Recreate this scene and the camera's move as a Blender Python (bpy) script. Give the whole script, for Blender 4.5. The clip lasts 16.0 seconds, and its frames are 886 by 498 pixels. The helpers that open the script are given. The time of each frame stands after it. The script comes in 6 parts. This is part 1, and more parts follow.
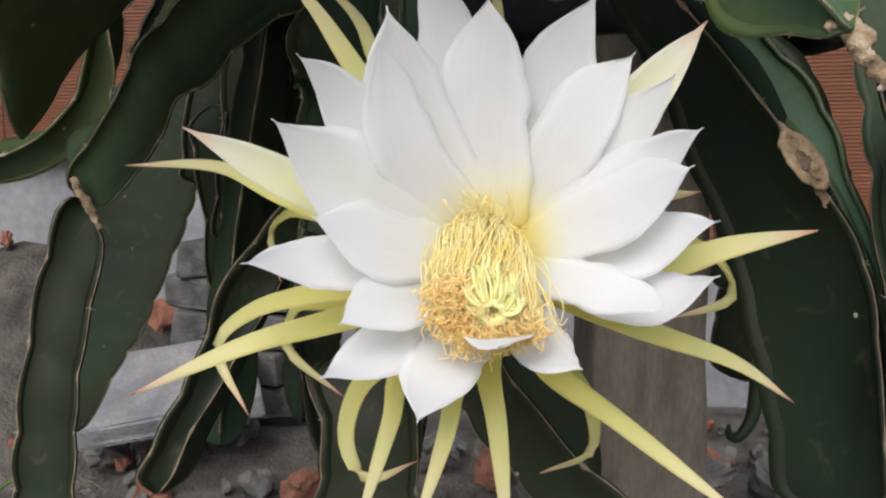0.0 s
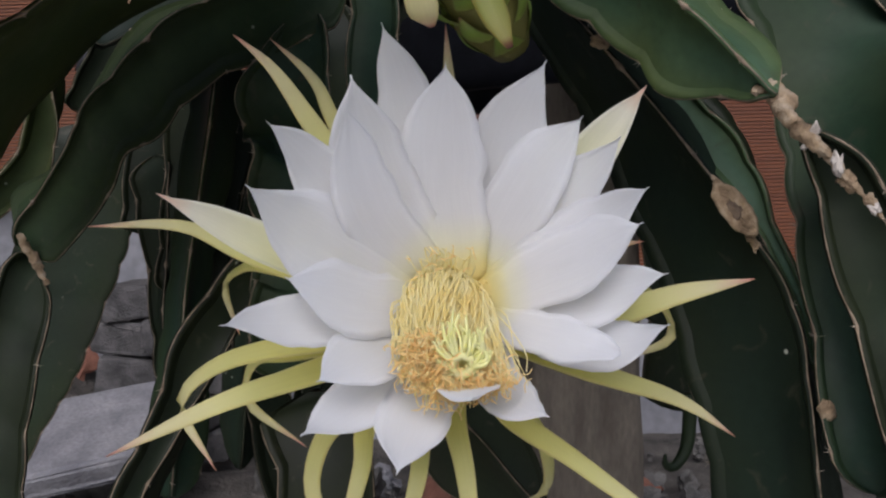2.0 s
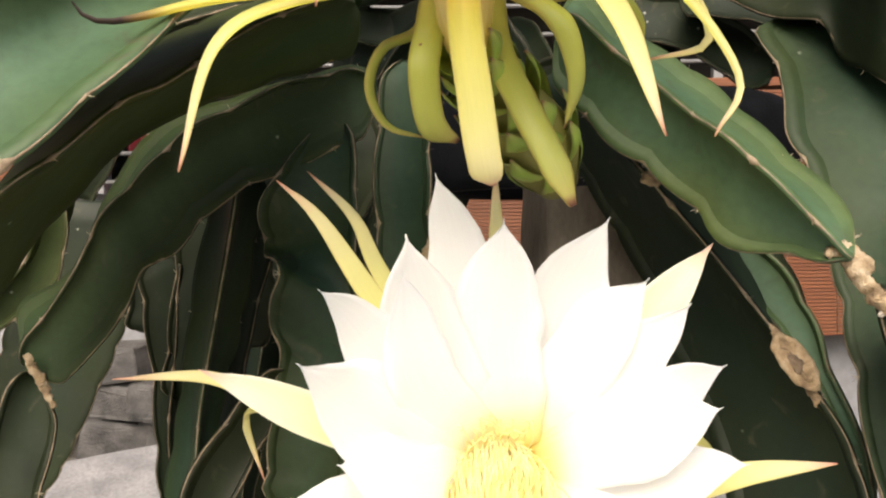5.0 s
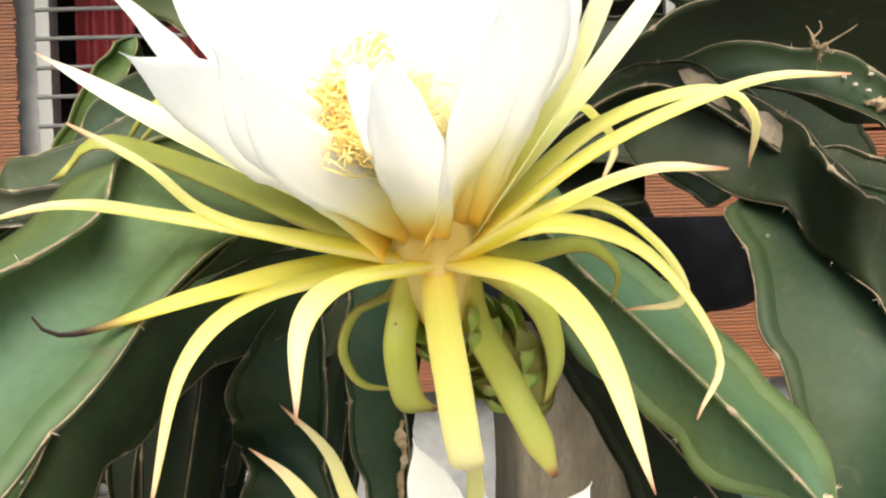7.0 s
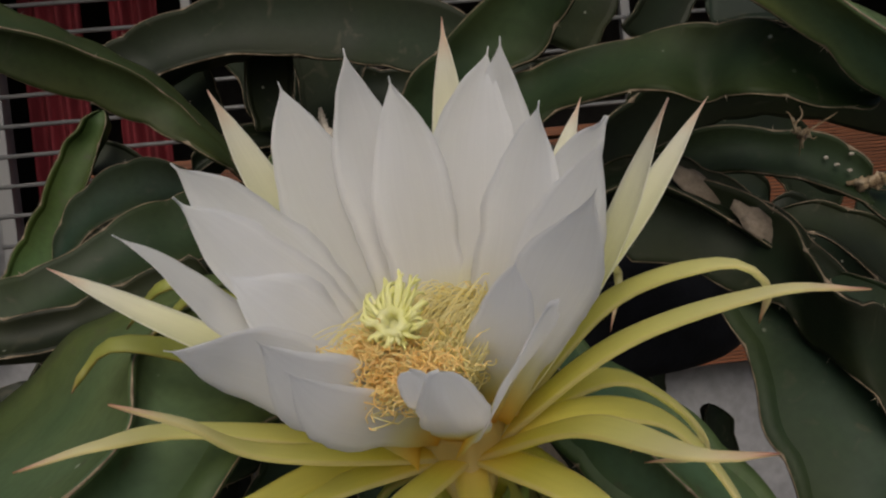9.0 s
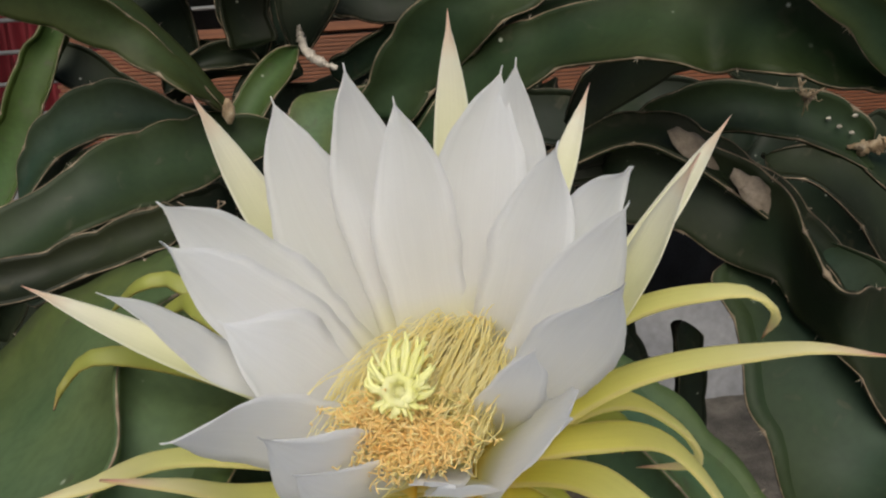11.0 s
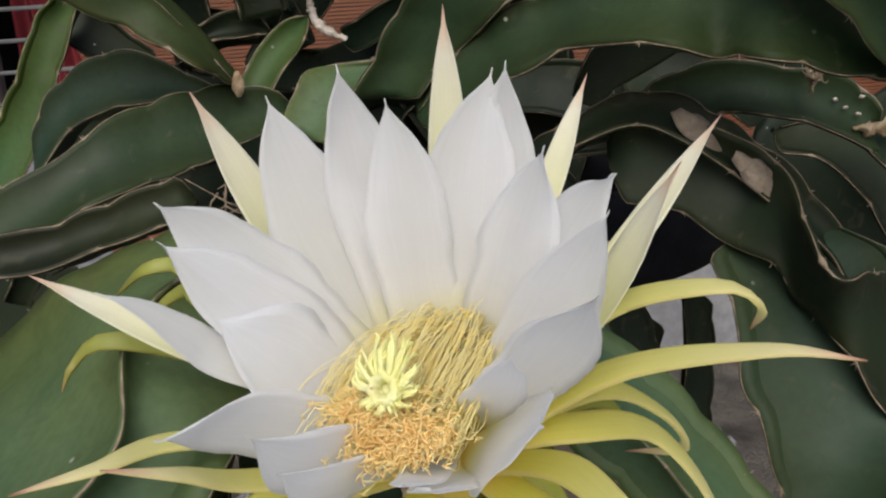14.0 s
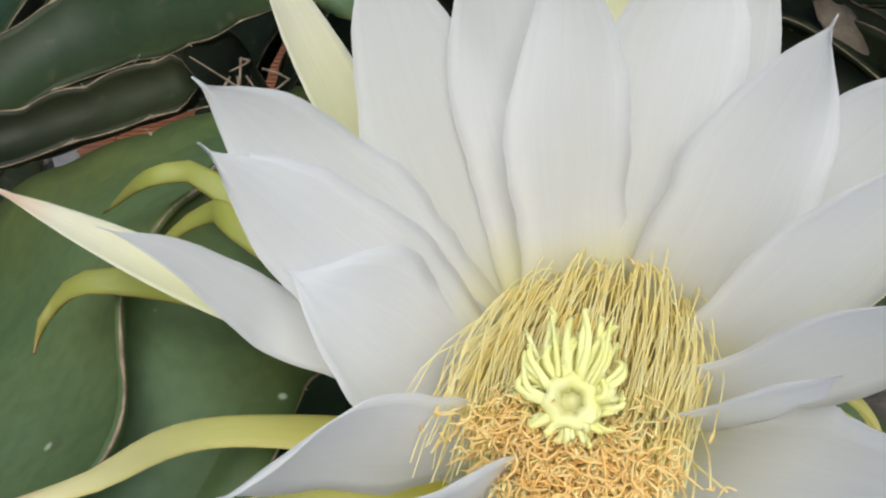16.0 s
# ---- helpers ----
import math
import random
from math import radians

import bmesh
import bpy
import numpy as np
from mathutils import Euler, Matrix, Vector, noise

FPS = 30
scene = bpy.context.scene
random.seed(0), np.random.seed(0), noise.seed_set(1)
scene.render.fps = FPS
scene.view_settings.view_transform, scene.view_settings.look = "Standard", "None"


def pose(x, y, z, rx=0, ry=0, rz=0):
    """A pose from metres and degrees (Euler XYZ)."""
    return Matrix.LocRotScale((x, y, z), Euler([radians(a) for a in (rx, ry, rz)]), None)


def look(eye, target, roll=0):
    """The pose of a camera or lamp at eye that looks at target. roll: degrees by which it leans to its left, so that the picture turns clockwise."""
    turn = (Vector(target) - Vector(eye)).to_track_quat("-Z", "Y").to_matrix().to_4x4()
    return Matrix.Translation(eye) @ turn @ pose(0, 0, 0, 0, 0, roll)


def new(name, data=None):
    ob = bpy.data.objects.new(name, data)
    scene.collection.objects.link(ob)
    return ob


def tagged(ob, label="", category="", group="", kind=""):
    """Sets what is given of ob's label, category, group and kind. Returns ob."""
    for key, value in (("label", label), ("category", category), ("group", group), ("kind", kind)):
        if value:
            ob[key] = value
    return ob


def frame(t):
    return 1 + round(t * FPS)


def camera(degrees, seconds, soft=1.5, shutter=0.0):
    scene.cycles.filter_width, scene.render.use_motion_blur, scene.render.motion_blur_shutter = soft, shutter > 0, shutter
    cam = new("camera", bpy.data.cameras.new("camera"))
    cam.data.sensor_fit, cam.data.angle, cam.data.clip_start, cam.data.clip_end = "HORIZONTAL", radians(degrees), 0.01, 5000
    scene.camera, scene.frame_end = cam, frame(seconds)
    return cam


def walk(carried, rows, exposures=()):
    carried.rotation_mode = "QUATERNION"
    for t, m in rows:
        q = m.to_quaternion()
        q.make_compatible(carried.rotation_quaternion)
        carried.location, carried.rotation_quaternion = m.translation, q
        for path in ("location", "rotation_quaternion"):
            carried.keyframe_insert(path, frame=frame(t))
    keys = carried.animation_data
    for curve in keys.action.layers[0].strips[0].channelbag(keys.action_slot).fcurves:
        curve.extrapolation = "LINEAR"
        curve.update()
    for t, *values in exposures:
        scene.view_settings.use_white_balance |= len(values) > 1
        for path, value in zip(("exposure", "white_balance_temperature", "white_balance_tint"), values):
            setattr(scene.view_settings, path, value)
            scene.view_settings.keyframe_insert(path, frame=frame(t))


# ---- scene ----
cam = camera(53.6, 16.0, 2.2)
PATH = [
    (0, (0.1863, 0.1865, 1.1339), (-0.0302, 2.1631, 0.9187), -0.83),
    (0.5, (0.187, 0.201, 1.1277), (0.0371, 2.187, 0.9448), -1.35),
    (1, (0.1778, 0.1819, 1.1466), (0.0857, 2.1739, 0.9931), -1.66),
    (1.5, (0.1758, 0.176, 1.1527), (0.1264, 2.171, 1.0211), -1.76),
    (2, (0.1661, 0.1623, 1.1486), (0.1245, 2.1567, 1.0048), -1.68),
    (2.5, (0.1615, 0.1641, 1.1475), (0.1219, 2.1591, 1.011), -1.95),
    (3, (0.1529, 0.168, 1.1492), (0.1179, 2.1637, 1.0224), -1.73),
    (3.2, (0.1508, 0.1693, 1.1402), (0.1109, 2.1648, 1.0125), -1.40),
    (5.3, (0.1263, 0.2132, 1.2416), (0.1313, 2.2129, 1.2072), -0.73),
    (5.5, (0.128, 0.2287, 1.2638), (0.1413, 2.2284, 1.2293), -0.86),
    (6, (0.1161, 0.2331, 1.3116), (0.1734, 2.2318, 1.2659), -0.76),
    (6.5, (0.1141, 0.2169, 1.3414), (0.1958, 2.2149, 1.3028), -1.02),
    (7, (0.122, 0.2098, 1.3493), (0.2116, 2.2077, 1.3366), -2.12),
    (7.5, (0.1246, 0.2061, 1.3636), (0.2108, 2.2042, 1.3738), -2.77),
    (8, (0.1185, 0.1912, 1.3964), (0.2357, 2.1876, 1.4259), -3.01),
    (8.5, (0.1022, 0.2037, 1.4321), (0.2429, 2.198, 1.4885), -5.17),
    (8.7, (0.1001, 0.2051, 1.4437), (0.2617, 2.1985, 1.4574), -5.64),
    (10.8, (0.0912, 0.2621, 1.5312), (0.3087, 2.2139, 1.1527), -4.55),
    (11, (0.091, 0.2423, 1.5367), (0.3081, 2.1922, 1.1482), -4.16),
    (11.5, (0.0873, 0.2012, 1.5613), (0.2751, 2.1516, 1.1601), -3.81),
    (12, (0.1011, 0.1941, 1.5668), (0.2805, 2.1422, 1.151), -3.87),
    (12.5, (0.1086, 0.188, 1.5674), (0.2944, 2.135, 1.1497), -3.90),
    (13, (0.1117, 0.2143, 1.5643), (0.2847, 2.158, 1.1261), -4.08),
    (13.5, (0.1112, 0.2263, 1.5629), (0.2747, 2.1641, 1.0955), -4.15),
    (14, (0.1053, 0.2344, 1.5577), (0.2677, 2.1669, 1.0687), -3.90),
    (14.5, (0.0813, 0.2569, 1.559), (0.2587, 2.1671, 0.9934), -3.07),
    (15, (0.0601, 0.318, 1.5581), (0.2671, 2.1688, 0.829), -1.74),
    (15.5, (0.0525, 0.3735, 1.5392), (0.2662, 2.1859, 0.7209), -0.70),
    (16, (0.0523, 0.378, 1.5305), (0.2748, 2.2383, 0.8308), -0.81),
]
EXPOSURES = [(0, 0.39, 6410, 8), (0.5, 0.00, 6310, 9), (1, -0.56, 6360, 13), (1.5, -0.73, 6210, 14), (2, -0.19, 6060, 14), (2.5, -0.01, 6060, 14), (3.2, 0.15, 5960, 15), (5.3, 1.61, 7690, 8), (5.7, 2.33, 7640, 6), (6, 2.66, 7290, 3), (6.5, 2.13, 7690, 5), (7, 1.46, 7440, 1), (7.5, 0.36, 7340, 0), (8, -0.17, 7140, 2), (8.5, -0.68, 7190, 9), (10.8, -0.09, 6960, 5), (11.5, 0.04, 6860, 6), (12.5, 0.09, 6610, 10), (14, 0.12, 6660, 8), (15, 0.14, 6710, 8), (15.5, 0.33, 6480, 3), (16, 0.17, 6440, 3)]
walk(cam, [(t, look(eye, target, roll)) for t, eye, target, roll in PATH], EXPOSURES)


# ---- light ----
world = bpy.data.worlds.new("sky")
scene.world = world
world.use_nodes = True
wn = world.node_tree
sky = wn.nodes.new("ShaderNodeTexSky")
sky.sky_type, sky.sun_disc = "NISHITA", False
sky.sun_elevation, sky.sun_rotation = radians(43), radians(189)
sky.air_density, sky.dust_density = 1.0, 4.0
wn.links.new(sky.outputs[0], wn.nodes["Background"].inputs[0])
wn.nodes["Background"].inputs[1].default_value = 0.12
sun = new("sun", bpy.data.lights.new("sun", "SUN"))
sun.data.energy, sun.data.angle, sun.data.color = 2.2, radians(50), (1.0, 0.985, 0.97)
sun.matrix_world = look((-0.4, -3.55, 5.2), (0.1, 0.6, 1.3))


# ---- materials ----
def material(name, rough=0.5, metal=0.0):
    m = bpy.data.materials.new(name)
    m.use_nodes = True
    b = m.node_tree.nodes["Principled BSDF"]
    b.inputs["Roughness"].default_value, b.inputs["Metallic"].default_value = rough, metal
    return m, m.node_tree, b


def ramp(tree, stops, source):
    r = tree.nodes.new("ShaderNodeValToRGB")
    while len(r.color_ramp.elements) < len(stops):
        r.color_ramp.elements.new(0.5)
    for e, (p, c) in zip(r.color_ramp.elements, stops):
        e.position, e.color = p, (*c, 1)
    tree.links.new(source, r.inputs[0])
    return r.outputs[0]


def noise_tex(tree, scale, detail=4.0, vector=None, distortion=0.0):
    n = tree.nodes.new("ShaderNodeTexNoise")
    n.inputs["Scale"].default_value, n.inputs["Detail"].default_value = scale, detail
    n.inputs["Distortion"].default_value = distortion
    if vector is not None:
        tree.links.new(vector, n.inputs["Vector"])
    return n.outputs["Fac"]


def coords(tree, kind="Object", scale=None):
    c = tree.nodes.new("ShaderNodeTexCoord").outputs[kind]
    if scale is None:
        return c
    mp = tree.nodes.new("ShaderNodeMapping")
    mp.inputs["Scale"].default_value = scale
    tree.links.new(c, mp.inputs["Vector"])
    return mp.outputs[0]


def mixed(tree, fac, a, b, mode="MIX"):
    mx = tree.nodes.new("ShaderNodeMix")
    mx.data_type, mx.blend_type = "RGBA", mode
    for value, slot in ((fac, mx.inputs[0]), (a, mx.inputs[6]), (b, mx.inputs[7])):
        if isinstance(value, (int, float)):
            slot.default_value = value
        elif isinstance(value, tuple):
            slot.default_value = (*value, 1)
        else:
            tree.links.new(value, slot)
    return mx.outputs[2]


def bump(tree, b, height, strength=0.3, distance=0.001):
    n = tree.nodes.new("ShaderNodeBump")
    n.inputs["Strength"].default_value, n.inputs["Distance"].default_value = strength, distance
    tree.links.new(height, n.inputs["Height"])
    tree.links.new(n.outputs[0], b.inputs["Normal"])


def along(tree):
    """The share of the length of a blade, from its foot to its tip."""
    s = tree.nodes.new("ShaderNodeSeparateXYZ")
    tree.links.new(tree.nodes.new("ShaderNodeTexCoord").outputs["UV"], s.inputs[0])
    return s.outputs[0], s.outputs[1]


def leafy(name, stops, rough, through_light, veins=0.25, vein_scale=(3, 30, 1), mottling=0.12, edge=None):
    """A thin plant skin, coloured along its length, that lets part of the light through."""
    m, tree, b = material(name, rough)
    u, v = along(tree)
    col = ramp(tree, stops, u)
    if edge:
        d = tree.nodes.new("ShaderNodeMath")
        d.operation, d.inputs[1].default_value = "SUBTRACT", 0.5
        tree.links.new(v, d.inputs[0])
        a = tree.nodes.new("ShaderNodeMath")
        a.operation = "ABSOLUTE"
        tree.links.new(d.outputs[0], a.inputs[0])
        col = mixed(tree, ramp(tree, [(0.40, (0, 0, 0)), (0.5, (0.75, 0.75, 0.75))], a.outputs[0]), col, edge)
    streak = noise_tex(tree, 1.0, 3.0, coords(tree, "UV", vein_scale))
    col = mixed(tree, veins, col, ramp(tree, [(0.3, (0.72, 0.72, 0.72)), (0.65, (1, 1, 1))], streak), "MULTIPLY")
    spots = noise_tex(tree, 60.0, 4.0, coords(tree))
    col = mixed(tree, mottling, col, ramp(tree, [(0.35, (0.7, 0.74, 0.7)), (0.6, (1, 1, 1))], spots), "MULTIPLY")
    tree.links.new(col, b.inputs["Base Color"])
    bump(tree, b, streak, 0.18, 0.001)
    t = tree.nodes.new("ShaderNodeBsdfTranslucent")
    tree.links.new(col, t.inputs[0])
    mx = tree.nodes.new("ShaderNodeMixShader")
    mx.inputs[0].default_value = through_light
    out = tree.nodes["Material Output"]
    tree.links.new(b.outputs[0], mx.inputs[1])
    tree.links.new(t.outputs[0], mx.inputs[2])
    tree.links.new(mx.outputs[0], out.inputs[0])
    return m


WHITE = (0.93, 0.93, 0.94)
petal_white = leafy("petal_white", [(0.0, (0.97, 0.74, 0.18)), (0.12, (0.95, 0.84, 0.38)), (0.26, (0.935, 0.92, 0.74)), (0.40, WHITE), (1.0, (0.91, 0.925, 0.96))], 0.6, 0.68, veins=0.11, mottling=0.03)
petal_clear = leafy("petal_clear", [(0.0, (0.96, 0.84, 0.34)), (0.09, (0.95, 0.90, 0.56)), (0.19, (0.94, 0.935, 0.84)), (0.32, WHITE), (1.0, (0.91, 0.925, 0.96))], 0.6, 0.68, veins=0.11, mottling=0.03)
petal_cream = leafy("petal_cream", [(0.0, (0.90, 0.82, 0.26)), (0.32, (0.89, 0.89, 0.46)), (0.62, (0.91, 0.91, 0.66)), (0.88, (0.92, 0.905, 0.80)), (0.96, (0.86, 0.70, 0.58)), (1.0, (0.74, 0.46, 0.40))], 0.55, 0.6, veins=0.2, mottling=0.06, edge=(0.93, 0.93, 0.84))
sepal_yellow = leafy("sepal_yellow", [(0.0, (0.95, 0.77, 0.22)), (0.2, (0.84, 0.80, 0.23)), (0.6, (0.84, 0.83, 0.40)), (0.86, (0.89, 0.85, 0.58)), (0.94, (0.86, 0.69, 0.54)), (0.98, (0.72, 0.42, 0.36)), (1.0, (0.40, 0.16, 0.14))], 0.5, 0.68, veins=0.2, mottling=0.07, edge=(0.88, 0.80, 0.46))
sepal_dry = leafy("sepal_dry", [(0.0, (0.95, 0.76, 0.20)), (0.2, (0.82, 0.77, 0.18)), (0.6, (0.80, 0.76, 0.26)), (0.74, (0.70, 0.63, 0.20)), (0.80, (0.36, 0.25, 0.10)), (0.86, (0.06, 0.035, 0.03)), (1.0, (0.03, 0.018, 0.016))], 0.5, 0.6, veins=0.2, mottling=0.07)
sepal_green = leafy("sepal_green", [(0.0, (0.62, 0.54, 0.09)), (0.4, (0.38, 0.41, 0.08)), (0.8, (0.33, 0.36, 0.08)), (0.95, (0.33, 0.31, 0.08)), (0.985, (0.20, 0.09, 0.05)), (1.0, (0.12, 0.05, 0.04))], 0.45, 0.35, edge=(0.40, 0.33, 0.10))
scale_green = leafy("scale_green", [(0.0, (0.34, 0.42, 0.08)), (0.6, (0.24, 0.36, 0.07)), (0.9, (0.26, 0.30, 0.08)), (1.0, (0.20, 0.07, 0.05))], 0.4, 0.1, edge=(0.16, 0.12, 0.05))


def cactus_skin(name, deep, pale, rough=0.58):
    m, tree, b = material(name, rough)
    b.inputs["Specular IOR Level"].default_value = 0.28
    c = coords(tree)
    big = noise_tex(tree, 9.0, 3.0, c, 0.4)
    fine = noise_tex(tree, 140.0, 5.0, c)
    col = ramp(tree, [(0.32, deep), (0.7, pale)], big)
    hue = noise_tex(tree, 3.2, 2.0, c)
    col = mixed(tree, 1.0, col, ramp(tree, [(0.35, (1.18, 1.0, 0.72)), (0.62, (0.92, 1.0, 1.12))], hue), "MULTIPLY")
    col = mixed(tree, 0.45, col, ramp(tree, [(0.3, (0.6, 0.62, 0.6)), (0.6, (1, 1, 1))], fine), "MULTIPLY")
    _, flank = along(tree)
    wobble = noise_tex(tree, 25.0, 2.0, c)
    add = tree.nodes.new("ShaderNodeMath")
    add.operation, add.inputs[1].default_value = "MULTIPLY_ADD", 0.16
    tree.links.new(wobble, add.inputs[0])
    tree.links.new(flank, add.inputs[2])
    band = ramp(tree, [(0.14, (0.94, 0.92, 0.62)), (0.42, (1.0, 1.12, 1.12)), (0.62, (1.04, 1.2, 1.25)), (0.80, (0.96, 1.06, 1.0)), (1.0, (0.94, 0.92, 0.62))], add.outputs[0])
    col = mixed(tree, 1.0, col, band, "MULTIPLY")
    vor = tree.nodes.new("ShaderNodeTexVoronoi")
    vor.inputs["Scale"].default_value = 34.0
    tree.links.new(c, vor.inputs["Vector"])
    rare = noise_tex(tree, 12.0, 2.0, c)
    fleck = tree.nodes.new("ShaderNodeMath")
    fleck.operation = "MULTIPLY"
    tree.links.new(ramp(tree, [(0.03, (1, 1, 1)), (0.075, (0, 0, 0))], vor.outputs["Distance"]), fleck.inputs[0])
    tree.links.new(ramp(tree, [(0.52, (0, 0, 0)), (0.60, (1, 1, 1))], rare), fleck.inputs[1])
    col = mixed(tree, fleck.outputs[0], col, (0.42, 0.44, 0.38))
    blotch = noise_tex(tree, 38.0, 6.0, c, 1.2)
    col = mixed(tree, ramp(tree, [(0.62, (0, 0, 0)), (0.72, (0.5, 0.5, 0.5))], blotch), col, (0.050, 0.048, 0.030))
    tree.links.new(col, b.inputs["Base Color"])
    tree.links.new(ramp(tree, [(0.3, (rough - 0.08,) * 3), (0.7, (rough + 0.16,) * 3)], big), b.inputs["Roughness"])
    bump(tree, b, fine, 0.2, 0.001)
    return m


# shaded copies of the cactus skin: the thicket's shade is in these two colours
skin_shaded = cactus_skin("cactus_skin_shaded", (0.0057, 0.0096, 0.0043), (0.0125, 0.0196, 0.0076))
skin_deep_shade = cactus_skin("cactus_skin_deep_shade", (0.0046, 0.0096, 0.0057), (0.0095, 0.0176, 0.0083))
skin_green = cactus_skin("cactus_skin_green", (0.0065, 0.0167, 0.0088), (0.0151, 0.0289, 0.0125))
skin_leaf = cactus_skin("cactus_skin_leaf", (0.0087, 0.0208, 0.0074), (0.0195, 0.0363, 0.0129))
skin_mid = cactus_skin("cactus_skin_mid", (0.0101, 0.0241, 0.0142), (0.0224, 0.0399, 0.0200))
# the pale skin also stands in for light on some stem faces
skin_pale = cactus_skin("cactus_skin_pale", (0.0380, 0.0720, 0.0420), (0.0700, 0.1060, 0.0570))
skin_bright = cactus_skin("cactus_skin_bright", (0.022, 0.046, 0.013), (0.045, 0.085, 0.026))
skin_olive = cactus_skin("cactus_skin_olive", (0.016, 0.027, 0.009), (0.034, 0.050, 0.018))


def rough_stuff(name, stops, scale, rough=0.85, relief=0.5, distance=0.003, stretch=None, detail=6.0, through_light=0.0):
    m, tree, b = material(name, rough)
    c = coords(tree, "Object", stretch)
    n = noise_tex(tree, scale, detail, c, 0.3)
    fine = noise_tex(tree, scale * 9, 4.0, c)
    col = ramp(tree, stops, n)
    col = mixed(tree, 0.5, col, ramp(tree, [(0.3, (0.55, 0.55, 0.55)), (0.65, (1, 1, 1))], fine), "MULTIPLY")
    tree.links.new(col, b.inputs["Base Color"])
    bump(tree, b, fine, relief, distance)
    if through_light:
        t = tree.nodes.new("ShaderNodeBsdfTranslucent")
        tree.links.new(col, t.inputs[0])
        mx = tree.nodes.new("ShaderNodeMixShader")
        mx.inputs[0].default_value = through_light
        tree.links.new(b.outputs[0], mx.inputs[1])
        tree.links.new(t.outputs[0], mx.inputs[2])
        tree.links.new(mx.outputs[0], tree.nodes["Material Output"].inputs[0])
    return m


def waxy(name, stops, scale, through_light, rough=0.55):
    """A soft pale plant tissue, evenly tinted, that glows when lit."""
    m, tree, b = material(name, rough)
    col = ramp(tree, stops, noise_tex(tree, scale, 3.0, coords(tree)))
    tree.links.new(col, b.inputs["Base Color"])
    t = tree.nodes.new("ShaderNodeBsdfTranslucent")
    tree.links.new(col, t.inputs[0])
    mx = tree.nodes.new("ShaderNodeMixShader")
    mx.inputs[0].default_value = through_light
    tree.links.new(b.outputs[0], mx.inputs[1])
    tree.links.new(t.outputs[0], mx.inputs[2])
    tree.links.new(mx.outputs[0], tree.nodes["Material Output"].inputs[0])
    return m


cork = rough_stuff("cork", [(0.3, (0.11, 0.078, 0.052)), (0.7, (0.32, 0.25, 0.18))], 90, 0.85, 0.6, 0.001)
spine_pale = rough_stuff("spine_pale", [(0.3, (0.22, 0.18, 0.13)), (0.7, (0.42, 0.37, 0.30))], 60, 0.7, 0.2, 0.0005)
dead_white = rough_stuff("dead_white", [(0.3, (0.30, 0.26, 0.22)), (0.7, (0.62, 0.57, 0.52))], 70, 0.9, 0.8, 0.001)
scar_brown = rough_stuff("scar_brown", [(0.3, (0.07, 0.045, 0.03)), (0.7, (0.27, 0.20, 0.14))], 70, 0.9, 0.8, 0.002)
concrete = rough_stuff("concrete", [(0.3, (0.115, 0.098, 0.080)), (0.7, (0.225, 0.195, 0.160))], 22, 0.9, 0.6, 0.003, (1, 1, 0.35))
plaster = rough_stuff("plaster", [(0.3, (0.17, 0.175, 0.20)), (0.7, (0.27, 0.275, 0.30))], 3, 0.9, 0.3)
grey_slab = rough_stuff("grey_slab", [(0.3, (0.15, 0.15, 0.17)), (0.7, (0.28, 0.28, 0.30))], 9, 0.9, 0.7, 0.008)
# for the unseen floor, walls and eave that are added to shape the light
bounce_floor = rough_stuff("bounce_floor", [(0.3, (0.42, 0.41, 0.39)), (0.7, (0.54, 0.53, 0.50))], 5, 0.9, 0.4)
unseen_plaster = rough_stuff("unseen_plaster", [(0.3, (0.40, 0.39, 0.37)), (0.7, (0.52, 0.51, 0.49))], 3, 0.9, 0.4)
soil = rough_stuff("soil", [(0.3, (0.035, 0.032, 0.03)), (0.7, (0.13, 0.118, 0.105))], 8, 0.95, 0.8, 0.02)
rubble_grey = rough_stuff("rubble_grey", [(0.3, (0.06, 0.058, 0.056)), (0.7, (0.18, 0.173, 0.165))], 14, 0.95, 0.8, 0.006)
dark_stone = rough_stuff("dark_stone", [(0.3, (0.045, 0.044, 0.046)), (0.7, (0.125, 0.12, 0.122))], 16, 0.95, 0.9, 0.008)
brick_red = rough_stuff("brick_red", [(0.3, (0.15, 0.063, 0.043)), (0.7, (0.26, 0.115, 0.078))], 18, 0.9, 0.5)
rubber = rough_stuff("rubber", [(0.3, (0.0035, 0.004, 0.006)), (0.7, (0.008, 0.009, 0.013))], 30, 0.8, 0.3)
rubber.node_tree.nodes["Principled BSDF"].inputs["Specular IOR Level"].default_value = 0.12
cloth_red = rough_stuff("cloth_red", [(0.3, (0.14, 0.010, 0.018)), (0.7, (0.24, 0.017, 0.030))], 14, 0.8, 0.3, 0.004, (1, 1, 0.15))
# near-black colour that stands in for the unlit room
room_shade = rough_stuff("room_shade", [(0.3, (0.03, 0.028, 0.03)), (0.7, (0.05, 0.047, 0.05))], 3, 0.9, 0.2)
anther = waxy("anther", [(0.3, (0.97, 0.72, 0.30)), (0.7, (0.99, 0.87, 0.52))], 240, 0.55)
filament = waxy("filament", [(0.3, (0.99, 0.88, 0.42)), (0.7, (0.99, 0.96, 0.70))], 90, 0.55)
stigma_lime = waxy("stigma_lime", [(0.3, (0.92, 0.92, 0.44)), (0.7, (0.96, 0.96, 0.64))], 150, 0.5)
weed_green = rough_stuff("weed_green", [(0.3, (0.10, 0.22, 0.03)), (0.7, (0.19, 0.34, 0.05))], 40, 0.5, 0.2, 0.0006, through_light=0.3)
